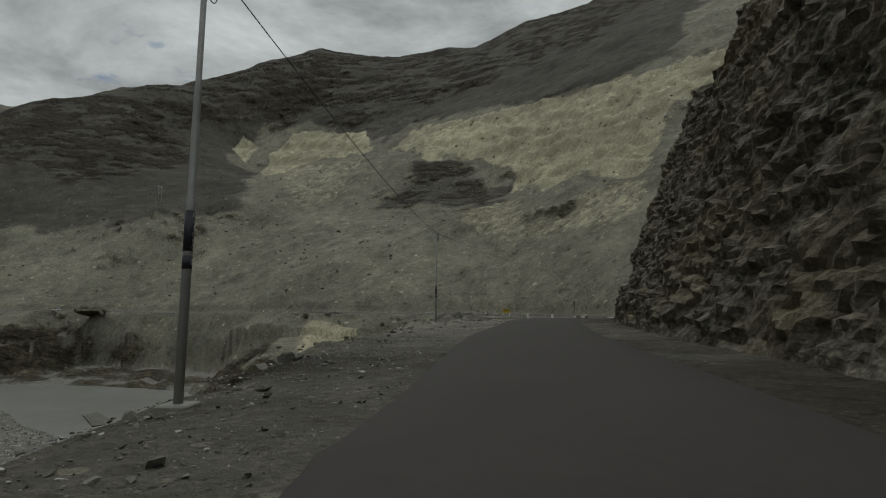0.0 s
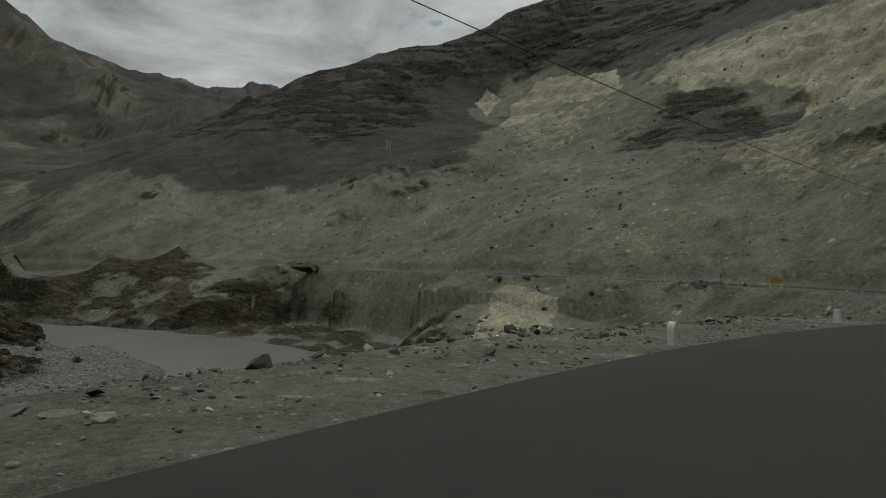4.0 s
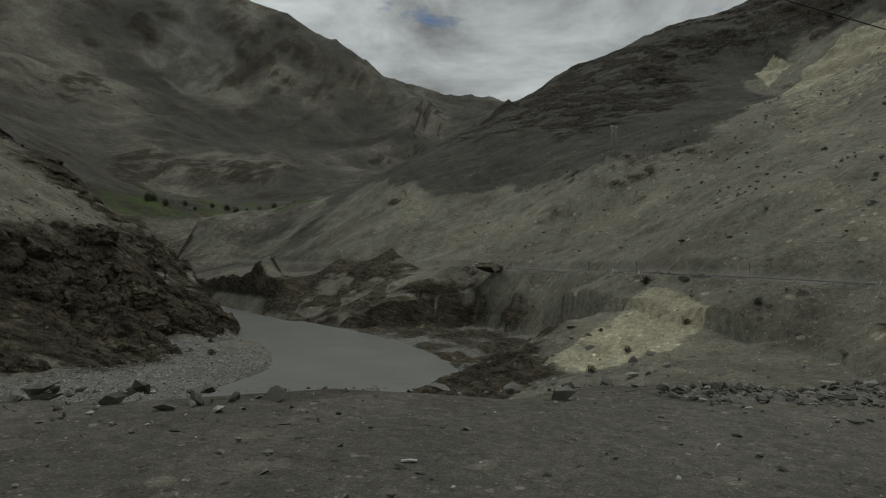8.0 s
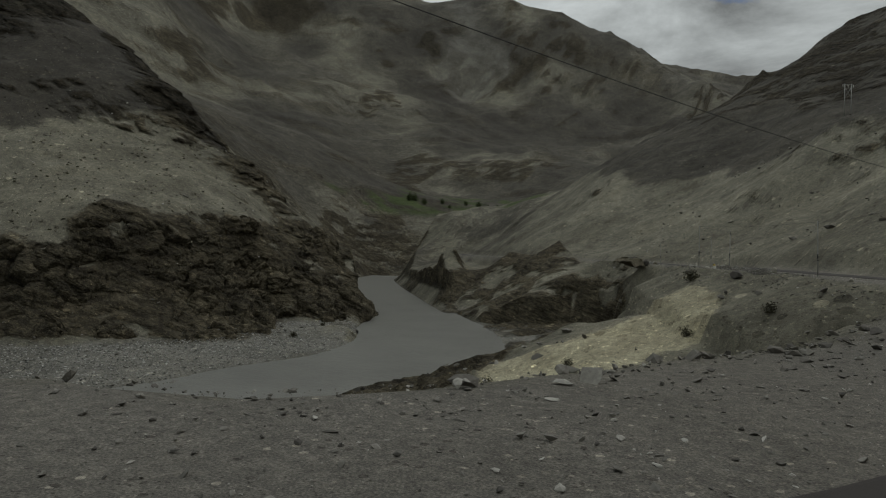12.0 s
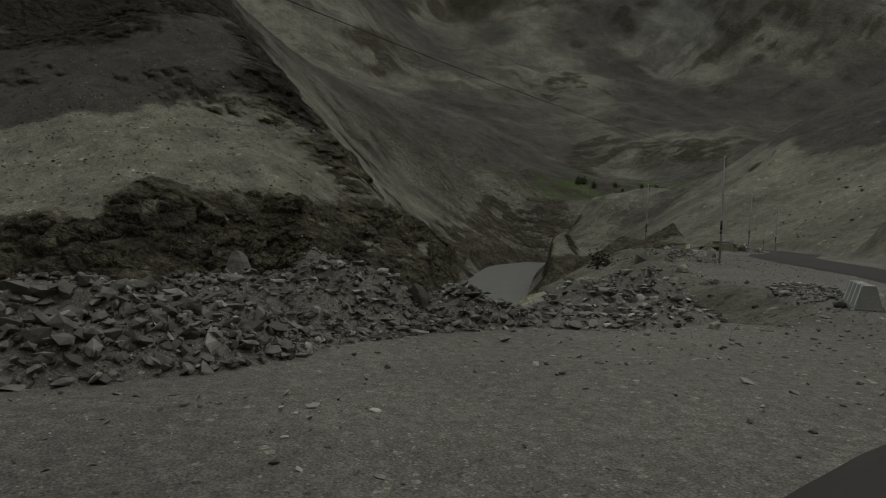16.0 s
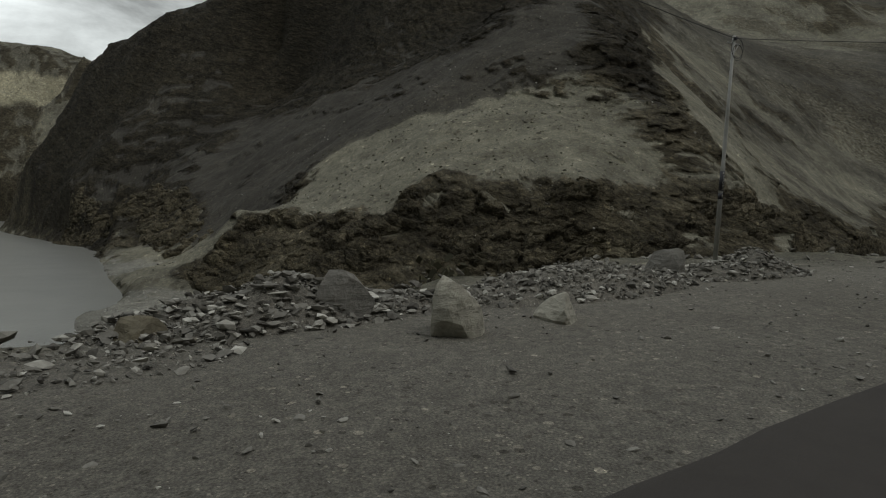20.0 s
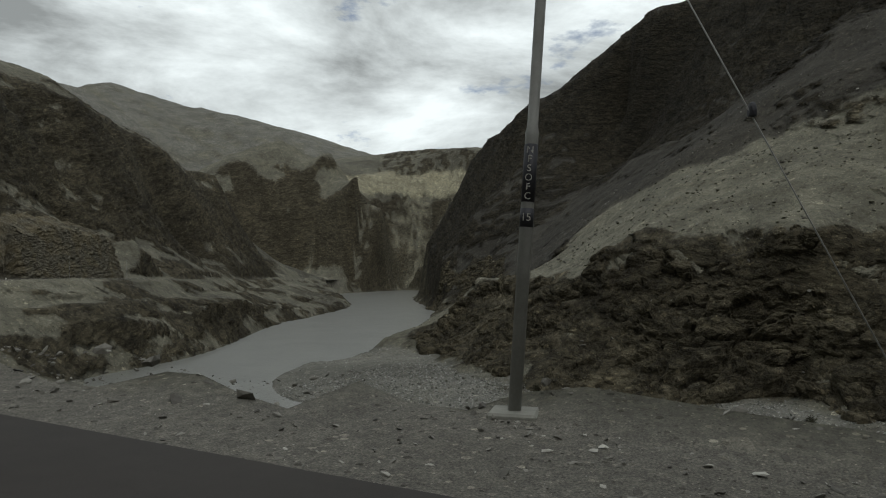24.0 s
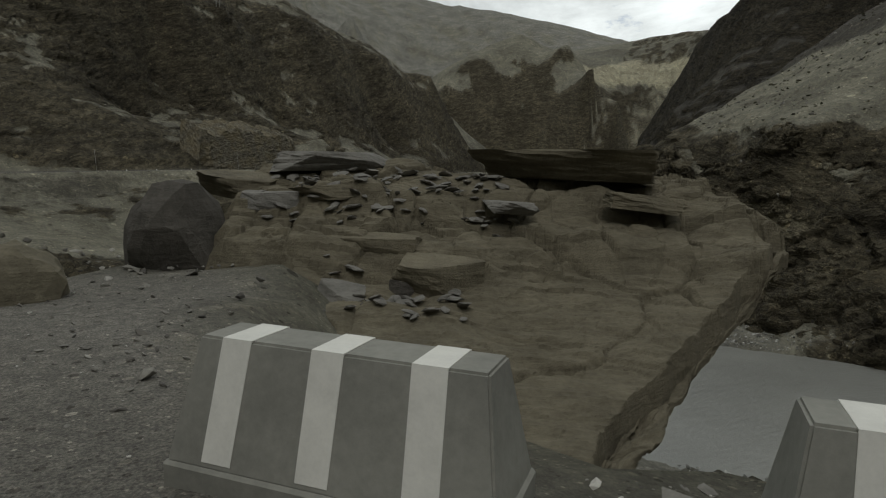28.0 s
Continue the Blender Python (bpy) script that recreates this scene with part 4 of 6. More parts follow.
def box(sx, sy, sz, at=(0, 0, 0), bevel=0.0, taper=(1, 1), segments=1):
    """A box standing on at, its top scaled by taper."""
    bm = bmesh.new()
    bmesh.ops.create_cube(bm, size=1)
    for v in bm.verts:
        k = taper if v.co.z > 0 else (1, 1)
        v.co = Vector((v.co.x * sx * k[0] + at[0], v.co.y * sy * k[1] + at[1], (v.co.z + 0.5) * sz + at[2]))
    if bevel:
        bmesh.ops.bevel(bm, geom=bm.edges[:], offset=bevel, segments=segments, affect="EDGES")
    return bm


def tube(profile, n=14):
    """A turned body from (radius, height) pairs."""
    bm = bmesh.new()
    rings = [[bm.verts.new((r * math.cos(a), r * math.sin(a), z)) for a in (2 * math.pi * i / n for i in range(n))] for r, z in profile]
    for a, b in zip(rings, rings[1:]):
        for i in range(n):
            bm.faces.new((a[i], a[(i + 1) % n], b[(i + 1) % n], b[i])).smooth = True
    bm.faces.new(rings[0][::-1])
    bm.faces.new(rings[-1])
    return bm


def strut(a, b, r, n=8):
    """A round bar from a to b."""
    a, b = Vector(a), Vector(b)
    bm = tube([(r, 0), (r, (b - a).length)], n)
    bm.transform(Matrix.Translation(a) @ (b - a).to_track_quat("Z", "Y").to_matrix().to_4x4())
    return bm


def rock_mesh(seed, size, cuts=13, detail=3, rough=0.06, flat=1.0):
    """An angular boulder with broken faces."""
    r = np.random.default_rng(seed)
    bm = bmesh.new()
    bmesh.ops.create_icosphere(bm, subdivisions=detail, radius=1)
    planes = []
    for _ in range(cuts):
        n = r.normal(size=3)
        n /= np.linalg.norm(n)
        planes.append((Vector(n), r.uniform(0.48, 0.85)))
    for v in bm.verts:
        c = v.co.copy()
        for n, d in planes:
            k = c.dot(n) - d
            if k > 0:
                c -= n * k
        c *= 1 + 1.6 * rough * noise.noise(c * 2.3 + Vector((seed, 0, 0))) + 0.8 * rough * noise.noise(c * 6.0)
        v.co = Vector((c.x * size[0], c.y * size[1], c.z * size[2]))
    low = min(v.co.z for v in bm.verts)
    for v in bm.verts:
        v.co.z -= low + 0.42 * size[2]
    for f in bm.faces:
        f.smooth = False
    return bm


def text_mesh(body, size):
    cu = bpy.data.curves.new("lettering", "FONT")
    cu.body, cu.size, cu.align_x, cu.align_y, cu.extrude = body, size, "CENTER", "CENTER", 0.002
    ob = new("lettering", cu)
    me = bpy.data.meshes.new_from_object(ob.evaluated_get(bpy.context.evaluated_depsgraph_get()))
    bpy.data.objects.remove(ob)
    bm = bmesh.new()
    bm.from_mesh(me)
    return bm


def height(x, y):
    return float(terrain(np.array([float(x)]), np.array([float(y)]))[0][0])


def place(x, y, turn=0.0, sink=0.0):
    return pose(x, y, height(x, y) - sink, 0, 0, turn)


def rock_material(name, base, light=1.0):
    m, nt, bsdf = material(name)
    co = node(nt, "TexCoord").outputs["Object"]
    info = node(nt, "ObjectInfo").outputs["Random"]
    a, b = noise_node(nt, co, 1.1, 8, 0.65), noise_node(nt, co, 9, 6, 0.7)
    s = noise_node(nt, co, 2.2, 8, 0.7, (0.5, 0.5, 3.0))
    lo, mid, hi = (tuple(c * k for c in base) for k in (0.45, 1.0, 1.5))
    c = ramp(nt, a, [(0.3, lo), (0.5, mid), (0.72, hi)])
    c = mixc(nt, 0.4, c, ramp(nt, s, [(0.35, lo), (0.65, hi)]))
    c = mixc(nt, 0.3, c, ramp(nt, b, [(0.3, lo), (0.7, hi)]))
    c = mixc(nt, 0.3, c, ramp(nt, info, [(0.0, (0.6, 0.58, 0.55)), (1.0, (1, 1, 1))]), "MULTIPLY")
    nt.links.new(c, bsdf.inputs["Base Color"])
    bsdf.inputs["Roughness"].default_value = 0.9
    bsdf.inputs["Specular IOR Level"].default_value = 0.2
    bump(nt, bsdf, math_node(nt, "ADD", a, math_node(nt, "ADD", math_node(nt, "MULTIPLY", s, 0.6), math_node(nt, "MULTIPLY", b, 0.3))), 0.8, 0.12)
    return m


def cut_rock_material():
    """Steeply bedded rock in a road cutting: dark slate, ochre and pale seams."""
    m, nt, bsdf = material("cut_rock")
    co = node(nt, "NewGeometry").outputs["Position"]
    tilt = node(nt, "Mapping", Rotation=(0.2, 0.15, 0.4))
    nt.links.new(co, tilt.inputs["Vector"])
    bed = tilt.outputs["Vector"]
    a, b = noise_node(nt, bed, 0.55, 9, 0.68, (0.8, 0.8, 1.5)), noise_node(nt, bed, 2.4, 9, 0.72, (0.8, 0.8, 1.6))
    patch, grain = noise_node(nt, co, 0.16, 6, 0.6), noise_node(nt, co, 9, 7, 0.74)
    c = ramp(nt, a, [(0.36, (0.021, 0.019, 0.016)), (0.46, (0.088, 0.080, 0.062)), (0.56, (0.160, 0.146, 0.112)), (0.70, (0.35, 0.33, 0.272))])
    c = mixc(nt, 0.5, c, ramp(nt, b, [(0.40, (0.016, 0.015, 0.012)), (0.52, (0.13, 0.118, 0.09)), (0.66, (0.40, 0.375, 0.30))]))
    c = mixc(nt, ramp(nt, patch, [(0.45, (0, 0, 0)), (0.62, (0.45, 0.45, 0.45))]), c, (0.19, 0.155, 0.09))
    c = mixc(nt, 0.6, c, ramp(nt, grain, [(0.34, (0.45, 0.45, 0.45)), (0.5, (1, 1, 1)), (0.66, (1.6, 1.58, 1.52))]), "MULTIPLY")
    nt.links.new(c, bsdf.inputs["Base Color"])
    bsdf.inputs["Roughness"].default_value = 0.92
    bsdf.inputs["Specular IOR Level"].default_value = 0.15
    bump(nt, bsdf, math_node(nt, "ADD", a, math_node(nt, "ADD", math_node(nt, "MULTIPLY", b, 0.5), math_node(nt, "MULTIPLY", grain, 0.1))), 0.8, 0.4)
    return m


def stones_material(name, stops):
    m, nt, bsdf = material(name)
    rnd = node(nt, "NewGeometry").outputs["Random Per Island"]
    co = node(nt, "NewGeometry").outputs["Position"]
    c = ramp(nt, rnd, stops)
    b = noise_node(nt, co, 12, 5, 0.7)
    c = mixc(nt, 0.5, c, ramp(nt, b, [(0.3, (0.5, 0.5, 0.5)), (0.7, (1.3, 1.3, 1.3))]), "MULTIPLY")
    nt.links.new(c, bsdf.inputs["Base Color"])
    bsdf.inputs["Roughness"].default_value = 0.92
    bsdf.inputs["Specular IOR Level"].default_value = 0.2
    bump(nt, bsdf, b, 0.5, 0.02)
    return m


STEEL = plain("galvanised_steel", (0.30, 0.30, 0.285), 0.55, 0.2, 3.0, 0.25, 0.15, 0.003)
BLACK = plain("black_paint", (0.016, 0.016, 0.022), 0.6, 0.2, 6, 0, 0.1, 0.002)
WHITE = plain("white_paint", (0.64, 0.63, 0.58), 0.75, 0.12, 5, 0, 0.2, 0.003)
YELLOW = plain("yellow_paint", (0.42, 0.30, 0.03), 0.7, 0.2, 4, 0, 0.2, 0.003)
CONCRETE = plain("weathered_concrete", (0.22, 0.217, 0.19), 0.9, 0.3, 1.6, 0, 0.4, 0.01)
PALE_CONCRETE = plain("pale_dusty_concrete", (0.36, 0.35, 0.29), 0.9, 0.18, 0.8, 0, 0.3, 0.006)
WIRE = plain("black_cable", (0.012, 0.012, 0.012), 0.7, 0.2, 5)
RUBBER = plain("rubber", (0.012, 0.012, 0.012), 0.9, 0.2, 5)
CARPAINT = plain("white_car_paint", (0.62, 0.62, 0.60), 0.3, 0.05, 2, 0, 0.02, 0.001)
GLASS = plain("dark_car_glass", (0.012, 0.014, 0.016), 0.08, 0.1, 2, 0, 0.0, 0.001)
LAMP_RED = plain("red_lamp", (0.25, 0.01, 0.01), 0.3, 0.1, 3)
ROCK_GREY = rock_material("grey_rock", (0.185, 0.178, 0.16))
ROCK_DARK = rock_material("dark_rock", (0.09, 0.083, 0.072))
ROCK_PALE = rock_material("pale_rock", (0.36, 0.345, 0.29))
ROCK_BROWN = rock_material("brown_bedded_rock", (0.15, 0.133, 0.095))
CUT_ROCK = cut_rock_material()
GRIT = stones_material("gravel_stones", [(0.0, (0.09, 0.085, 0.076)), (0.4, (0.18, 0.172, 0.152)), (0.8, (0.25, 0.24, 0.212)), (1.0, (0.52, 0.505, 0.455))])
RUBBLE = stones_material("rubble_stones", [(0.0, (0.085, 0.079, 0.070)), (0.45, (0.155, 0.146, 0.128)), (0.85, (0.22, 0.21, 0.183)), (1.0, (0.40, 0.39, 0.35))])
COBBLE = stones_material("river_cobbles", [(0.0, (0.10, 0.10, 0.092)), (0.5, (0.22, 0.218, 0.20)), (1.0, (0.50, 0.495, 0.46))])
LEAF = stones_material("dusty_leaves", [(0.0, (0.03, 0.042, 0.016)), (1.0, (0.085, 0.11, 0.04))])
SHRUB = stones_material("dry_shrub_twigs", [(0.0, (0.030, 0.029, 0.018)), (1.0, (0.075, 0.070, 0.042))])
BARK = plain("grey_bark", (0.09, 0.075, 0.055), 0.9, 0.3, 4)


# ---- overhead cable poles ----
def cable_pole(x, y, lean, along, marker, foot):
    top = 8.6
    ob = thing("cable_pole", pose(x, y, height(x, y) - 0.05), "tall grey steel cable pole with a black lettered band", "utility pole", "poles along the road")
    tilt = Matrix.Rotation(radians(lean), 4, Vector((-math.sin(along), math.cos(along), 0)))
    spin = tilt @ Matrix.Rotation(along, 4, "Z")
    bm = tube([(0.084, 0), (0.084, 3.6), (0.09, 3.65), (0.07, 3.74), (0.07, 5.8), (0.074, 5.83), (0.057, 5.92), (0.055, top), (0.02, top + 0.03)], 16)
    bm.transform(spin)
    part("shaft", bm, STEEL, ob)
    bm = tube([(0.088, 2.76), (0.088, 3.5)], 16)
    bm.transform(spin)
    band = part("marker_band", bm, BLACK, ob, "black painted band")
    bm = tube([(0.088, 2.44), (0.088, 2.68)], 16)
    bm.transform(spin)
    part("number_band", bm, BLACK, ob, "small black painted band")
    for k, ch in enumerate("NFSOFC"):
        bm = text_mesh(ch, 0.125)
        for v in bm.verts:
            a = v.co.x / 0.09
            v.co = Vector((0.0905 * math.sin(a), -0.0905 * math.cos(a), v.co.y))
        bm.transform(spin @ Matrix.Translation((0, 0, 3.42 - 0.118 * k)))
        part("letter", bm, WHITE, band)
    bm = text_mesh(marker, 0.14)
    for v in bm.verts:
        a = v.co.x / 0.09
        v.co = Vector((0.0905 * math.sin(a), -0.0905 * math.cos(a), v.co.y))
    bm.transform(spin @ Matrix.Translation((0, 0, 2.56)))
    part("number", bm, WHITE, ob, "white painted number")
    bm = box(0.62, 0.05, 0.05, (0, 0, top - 0.32), 0.006)
    bm.transform(spin)
    part("cross_arm", bm, STEEL, ob)
    bm = strut((0.26, 0, top - 0.3), (0.0, 0, top - 0.75), 0.012)
    bm.transform(spin)
    part("brace", bm, STEEL, ob)
    bm = box(0.10, 0.16, 0.09, (0, -0.05, top - 0.16), 0.01)
    bm.transform(spin)
    part("cable_clamp", bm, BLACK, ob)
    for k, (r, drop) in enumerate(((0.30, 0.45), (0.24, 0.62))):
        bm = bmesh.new()
        rings = []
        for i in range(20):
            a = 2 * math.pi * i / 20
            c = Vector((0.16 + r * math.cos(a), -0.05 - 0.03 * k, top - drop + 1.25 * r * math.sin(a)))
            n = Vector((math.cos(a), 0, math.sin(a)))
            rings.append([bm.verts.new(c + n * 0.011 * math.cos(b) + Vector((0, 0.011 * math.sin(b), 0))) for b in (2 * math.pi * j / 5 for j in range(5))])
        for p, q in zip(rings, rings[1:] + rings[:1]):
            for j in range(5):
                bm.faces.new((p[j], p[(j + 1) % 5], q[(j + 1) % 5], q[j]))
        bm.transform(spin)
        part("cable_loop", bm, WIRE, ob, "slack loop of black cable")
    if foot == "collar":
        part("footing", tube([(0.27, -0.2), (0.27, 0.36), (0.24, 0.44), (0.10, 0.47)], 18), CONCRETE, ob, "round concrete collar")
    else:
        bm = box(0.62, 0.55, 0.3, (0, 0, -0.18), 0.03)
        bm.transform(Matrix.Rotation(along, 4, "Z"))
        part("footing", bm, CONCRETE, ob, "rough concrete slab")
    tip = Matrix.Translation((x, y, height(x, y) - 0.05)) @ spin @ Vector((0, -0.08, top - 0.12))
    return tip


POLES = [(-106.3, -16.8, 4.2, "G", "slab"), (-70.5, 13.9, 4.5, "G", "slab"), (-9.9, 38.9, 4.0, "G", "slab"), (39.8, 67.6, 4.6, "13", "slab"), (61.6, 131.1, 2.5, "C", "slab"),
    (50.6, 182.9, 3.0, "13", "slab"), (29.3, 205.0, 3.0, "R", "slab"), (31.4, 228.2, 6.0, "14", "slab"), (22.0, 259.2, 4.0, "15", "slab"), (-6.3, 317.5, 4.0, "16", "collar"), (-61, 424, 0, "G", "slab")]
tips = []
for k, (px, py, lean, marker, foot) in enumerate(POLES):
    a = POLES[max(k - 1, 0)]
    b = POLES[min(k + 1, len(POLES) - 1)]
    tips.append(cable_pole(px, py, lean, math.atan2(b[1] - a[1], b[0] - a[0]), marker, foot))


def cable(name, pts, r, label, category="cable"):
    cu = bpy.data.curves.new(name, "CURVE")
    cu.dimensions, cu.bevel_depth, cu.bevel_resolution = "3D", r, 2
    sp = cu.splines.new("POLY")
    sp.points.add(len(pts) - 1)
    for p, q in zip(sp.points, pts):
        p.co = (*q, 1)
    ob = new(name, cu)
    cu.materials.append(WIRE)
    return tagged(ob, label, category)


def span(a, b, sag, n=28):
    return [tuple(a.lerp(b, t / n) - Vector((0, 0, 4 * sag * (t / n) * (1 - t / n)))) for t in range(n + 1)]


start = tips[0] + Vector((-46, -36, 0.3))
for a, b in zip([start] + tips, tips):
    ob = cable("overhead_cable", span(a, b, 0.012 * (b - a).length), 0.013, "thin black cable slung between roadside poles")
    tagged(ob, group="cable spans")


def stay(k, dx, dy):
    x, y = POLES[k][0] + dx, POLES[k][1] + dy
    foot = Vector((x, y, height(x, y)))
    ob = thing("stay_wire", Matrix.Translation(foot), "thin steel stay wire with a black insulator, anchored in the verge", "stay wire")
    d = tips[k] - foot
    part("wire", strut((0, 0, -0.1), d, 0.009, 6), STEEL, ob)
    part("turnbuckle", strut(d * 0.02, d * 0.10, 0.02, 8), STEEL, ob)
    bm = rock_mesh(3, (0.07, 0.07, 0.12), 4, 2, 0.0)
    bm.transform(Matrix.Translation(d * 0.6))
    part("insulator", bm, BLACK, ob, "black egg-shaped insulator")


stay(3, 2.0, 4.6)
stay(8, -3.5, 5.5)


# ---- concrete parapets beside the drop ----
def parapet(x, y, turn, length, stripes, label):
    ob = thing("parapet_block", pose(x, y, height(x, y) + 0.09, 0, 0, turn), label, "parapet", "roadside parapets")
    h, b, t = 0.72, 0.74, 0.36
    bm = box(length, b, h, (0, 0, 0), 0.015, ((length - 0.22) / length, t / b), 2)
    part("body", bm, CONCRETE, ob)
    part("footing", box(length + 0.04, b + 0.04, 0.32, (0, 0, -0.31), 0.02), CONCRETE, ob)
    for k in range(stripes):
        u = -length / 2 + 0.35 + k * (length - 0.75) / max(1, stripes - 1)
        w = 0.2
        bm = bmesh.new()
        e = 0.004
        lean = (b - t) / 2 / h
        prof = [(b / 2 + e - lean * 0.04, 0.04), (t / 2 + e, h + e), (-t / 2 - e, h + e), (-b / 2 - e + lean * 0.04, 0.04)]
        prof += [(y * 0.97, z - 0.012) for y, z in prof[::-1]]
        rows = []
        for j, (py, pz) in enumerate(prof):
            rows.append([bm.verts.new((u * (1 - 0.06 * pz) + s * w / 2, py, pz)) for s in (-1, 1)])
        for p, q in zip(rows, rows[1:] + rows[:1]):
            bm.faces.new((p[0], p[1], q[1], q[0]))
        for k2 in (0, 1):
            for j in range(3):
                bm.faces.new((rows[j][k2], rows[j + 1][k2], rows[6 - j][k2], rows[7 - j][k2]))
        bmesh.ops.recalc_face_normals(bm, faces=bm.faces[:])
        part("painted_stripe", bm, WHITE, ob, "worn white painted stripe")
    return ob


parapet(67.6, 159.9, 113, 4.4, 4, "tapered grey concrete parapet block with white stripes, beside the road")
parapet(-11.04, 326.65, 130, 2.0, 3, "tapered concrete parapet block with white stripes, beside an outcrop")
parapet(-13.1, 329.05, 130, 2.0, 3, "tapered grey concrete parapet block with white stripes, at the drop")


# ---- stones with numbers and names ----
def kilometre_stone(x, y, turn, digits, lying=False, yellow=True, size=1.0, label=""):
    m = place(x, y, turn)
    if lying:
        m = m @ pose(0, 0, 0.17 * size, 90, 0, 0)
    ob = thing("kilometre_stone", m @ Matrix.Scale(size, 4), label, "milestone")
    w, d, h = 0.5, 0.26, 0.62
    part("slab", box(w, d, h, (0, 0, -0.05), 0.015), WHITE, ob, "whitewashed slab")
    bm = bmesh.new()
    prof = [(w / 2 * math.cos(a), h - 0.052 + 0.30 * math.sin(a)) for a in (math.pi * i / 14 for i in range(15))]
    f = bm.faces.new([bm.verts.new((px, -d / 2 - 0.001, pz)) for px, pz in prof])
    r = bmesh.ops.extrude_face_region(bm, geom=[f])
    for v in r["geom"]:
        if isinstance(v, bmesh.types.BMVert):
            v.co.y += d + 0.002
    part("cap", bm, YELLOW if yellow else WHITE, ob, "rounded yellow top" if yellow else "rounded white top")
    if digits:
        bm = text_mesh(digits, 0.24)
        bm.transform(pose(0, -d / 2 - 0.004, 0.2, 90, 0, 0))
        part("digits", bm, BLACK, ob)
    if yellow:
        for k, (u, z, n) in enumerate(((0.0, 0.44, 0.36), (0.0, 0.68, 0.22))):
            part("line_of_writing", box(n, 0.004, 0.05, (u, -d / 2 - 0.003, z)), BLACK, ob)
    if not lying:
        part("plinth", box(0.85, 0.5, 0.14, (0, 0.02, -0.12), 0.02), CONCRETE, ob)
    return ob


kilometre_stone(31.0, 211.6, -22, "10", label="white milestone with a rounded yellow top, standing on a concrete plinth")
kilometre_stone(65.8, 127.05, -35, "473", True, size=1.1, label="toppled white milestone with a yellow top, lying by a boulder")
kilometre_stone(-48.2, 20.4, -150, "88", yellow=False, size=0.72, label="small white distance stone with black figures beside the asphalt")


def guard_stone(x, y, turn, size, tilt, label):
    ob = thing("guard_stone", place(x, y, turn) @ pose(0, 0, 0, 0, tilt, 0), label, "guard stone", "whitewashed guard stones")
    part("post", box(size[0], size[1], size[2], (0, 0, -0.08), 0.03, (0.85, 0.85), 2), WHITE, ob)
    return ob


guard_stone(65.7, 127.75, 40, (0.8, 0.5, 1.0), 9, "squat whitewashed concrete block leaning among boulders")
guard_stone(25.5, 222.0, 10, (0.35, 0.3, 0.75), 0, "small whitewashed guard stone at the road's edge")
guard_stone(-33.0, 27.5, 20, (0.3, 0.3, 0.7), 0, "small whitewashed guard stone at the road's edge")
guard_stone(-21.0, 31.5, 20, (0.3, 0.3, 0.7), 4, "small whitewashed guard stone at the road's edge")


# ---- yellow notice board ----
def notice_board():
    a, b = Vector((61.0, 115.5, 0)), Vector((64.2, 114.9, 0))
    mid, turn = (a + b) / 2, math.atan2((b - a).y, (b - a).x)
    ob = thing("notice_board", pose(mid.x, mid.y, height(mid.x, mid.y) - 0.1, 0, 0, math.degrees(turn)), "yellow painted notice board with two lines of script on posts", "sign")
    w, z0, h = 3.3, 1.12, 1.42
    for u in (-w / 2 + 0.05, w / 2 - 0.35):
        part("post", box(0.09, 0.09, z0 + h, (u, 0.06, 0), 0.008), WHITE, ob, "whitewashed post")
    panel = part("panel", box(w, 0.03, h, (0, 0, z0), 0.004), YELLOW, ob)
    for u in (-w / 2, w / 2):
        part("edge_rail", box(0.06, 0.08, h + 0.06, (u, 0, z0 - 0.03), 0.006), YELLOW, ob)
    for z in (z0 - 0.02, z0 + h - 0.04):
        part("rail", box(w - 0.06, 0.08, 0.06, (0, 0, z), 0.006), YELLOW, ob)
    for z, words, size in ((z0 + 0.82, "\u0939\u093f\u0928\u094d\u0926\u0940 \u0939\u092e\u093e\u0930\u0940 \u092e\u093e\u0924\u0943 \u092d\u093e\u0937\u093e \u0939\u0948", 0.26), (z0 + 0.47, "\u092e\u093e\u0924\u094d\u0930 \u090f\u0915 \u092d\u093e\u0937\u093e \u0928\u0939\u0940\u0902", 0.26)):
        bm = text_mesh(words, size)
        xs = [v.co.x for v in bm.verts]
        k = 2.7 / max(0.1, max(xs) - min(xs)) if xs else 1
        bm.transform(pose(0, -0.02, z, 90, 0, 0) @ Matrix.Diagonal((min(k, 1.8), 1.25, 1, 1)))
        part("line_of_script", bm, BLACK, panel)
    for u, z, n, m in ((-0.95, z0 + 1.17, 0.12, 0.12), (0.0, z0 + 1.16, 0.5, 0.12), (0.85, z0 + 1.17, 0.22, 0.16), (-0.8, z0 + 0.14, 0.36, 0.07), (0.75, z0 + 0.12, 0.4, 0.08)):
        part("small_mark", box(n, 0.004, m, (u, -0.017, z - m / 2)), BLACK, panel)


notice_board()


# ---- boulders ----
def boulder(x, y, size, seed, mat, label, turn=0.0, sink=0.0, cuts=13, tilt=0.0):
    ob = part("boulder", rock_mesh(seed, size, cuts), mat)
    ob.matrix_world = place(x, y, turn, sink) @ pose(0, 0, 0, 0, tilt, 0)
    return tagged(ob, label, "boulder", "roadside boulders")


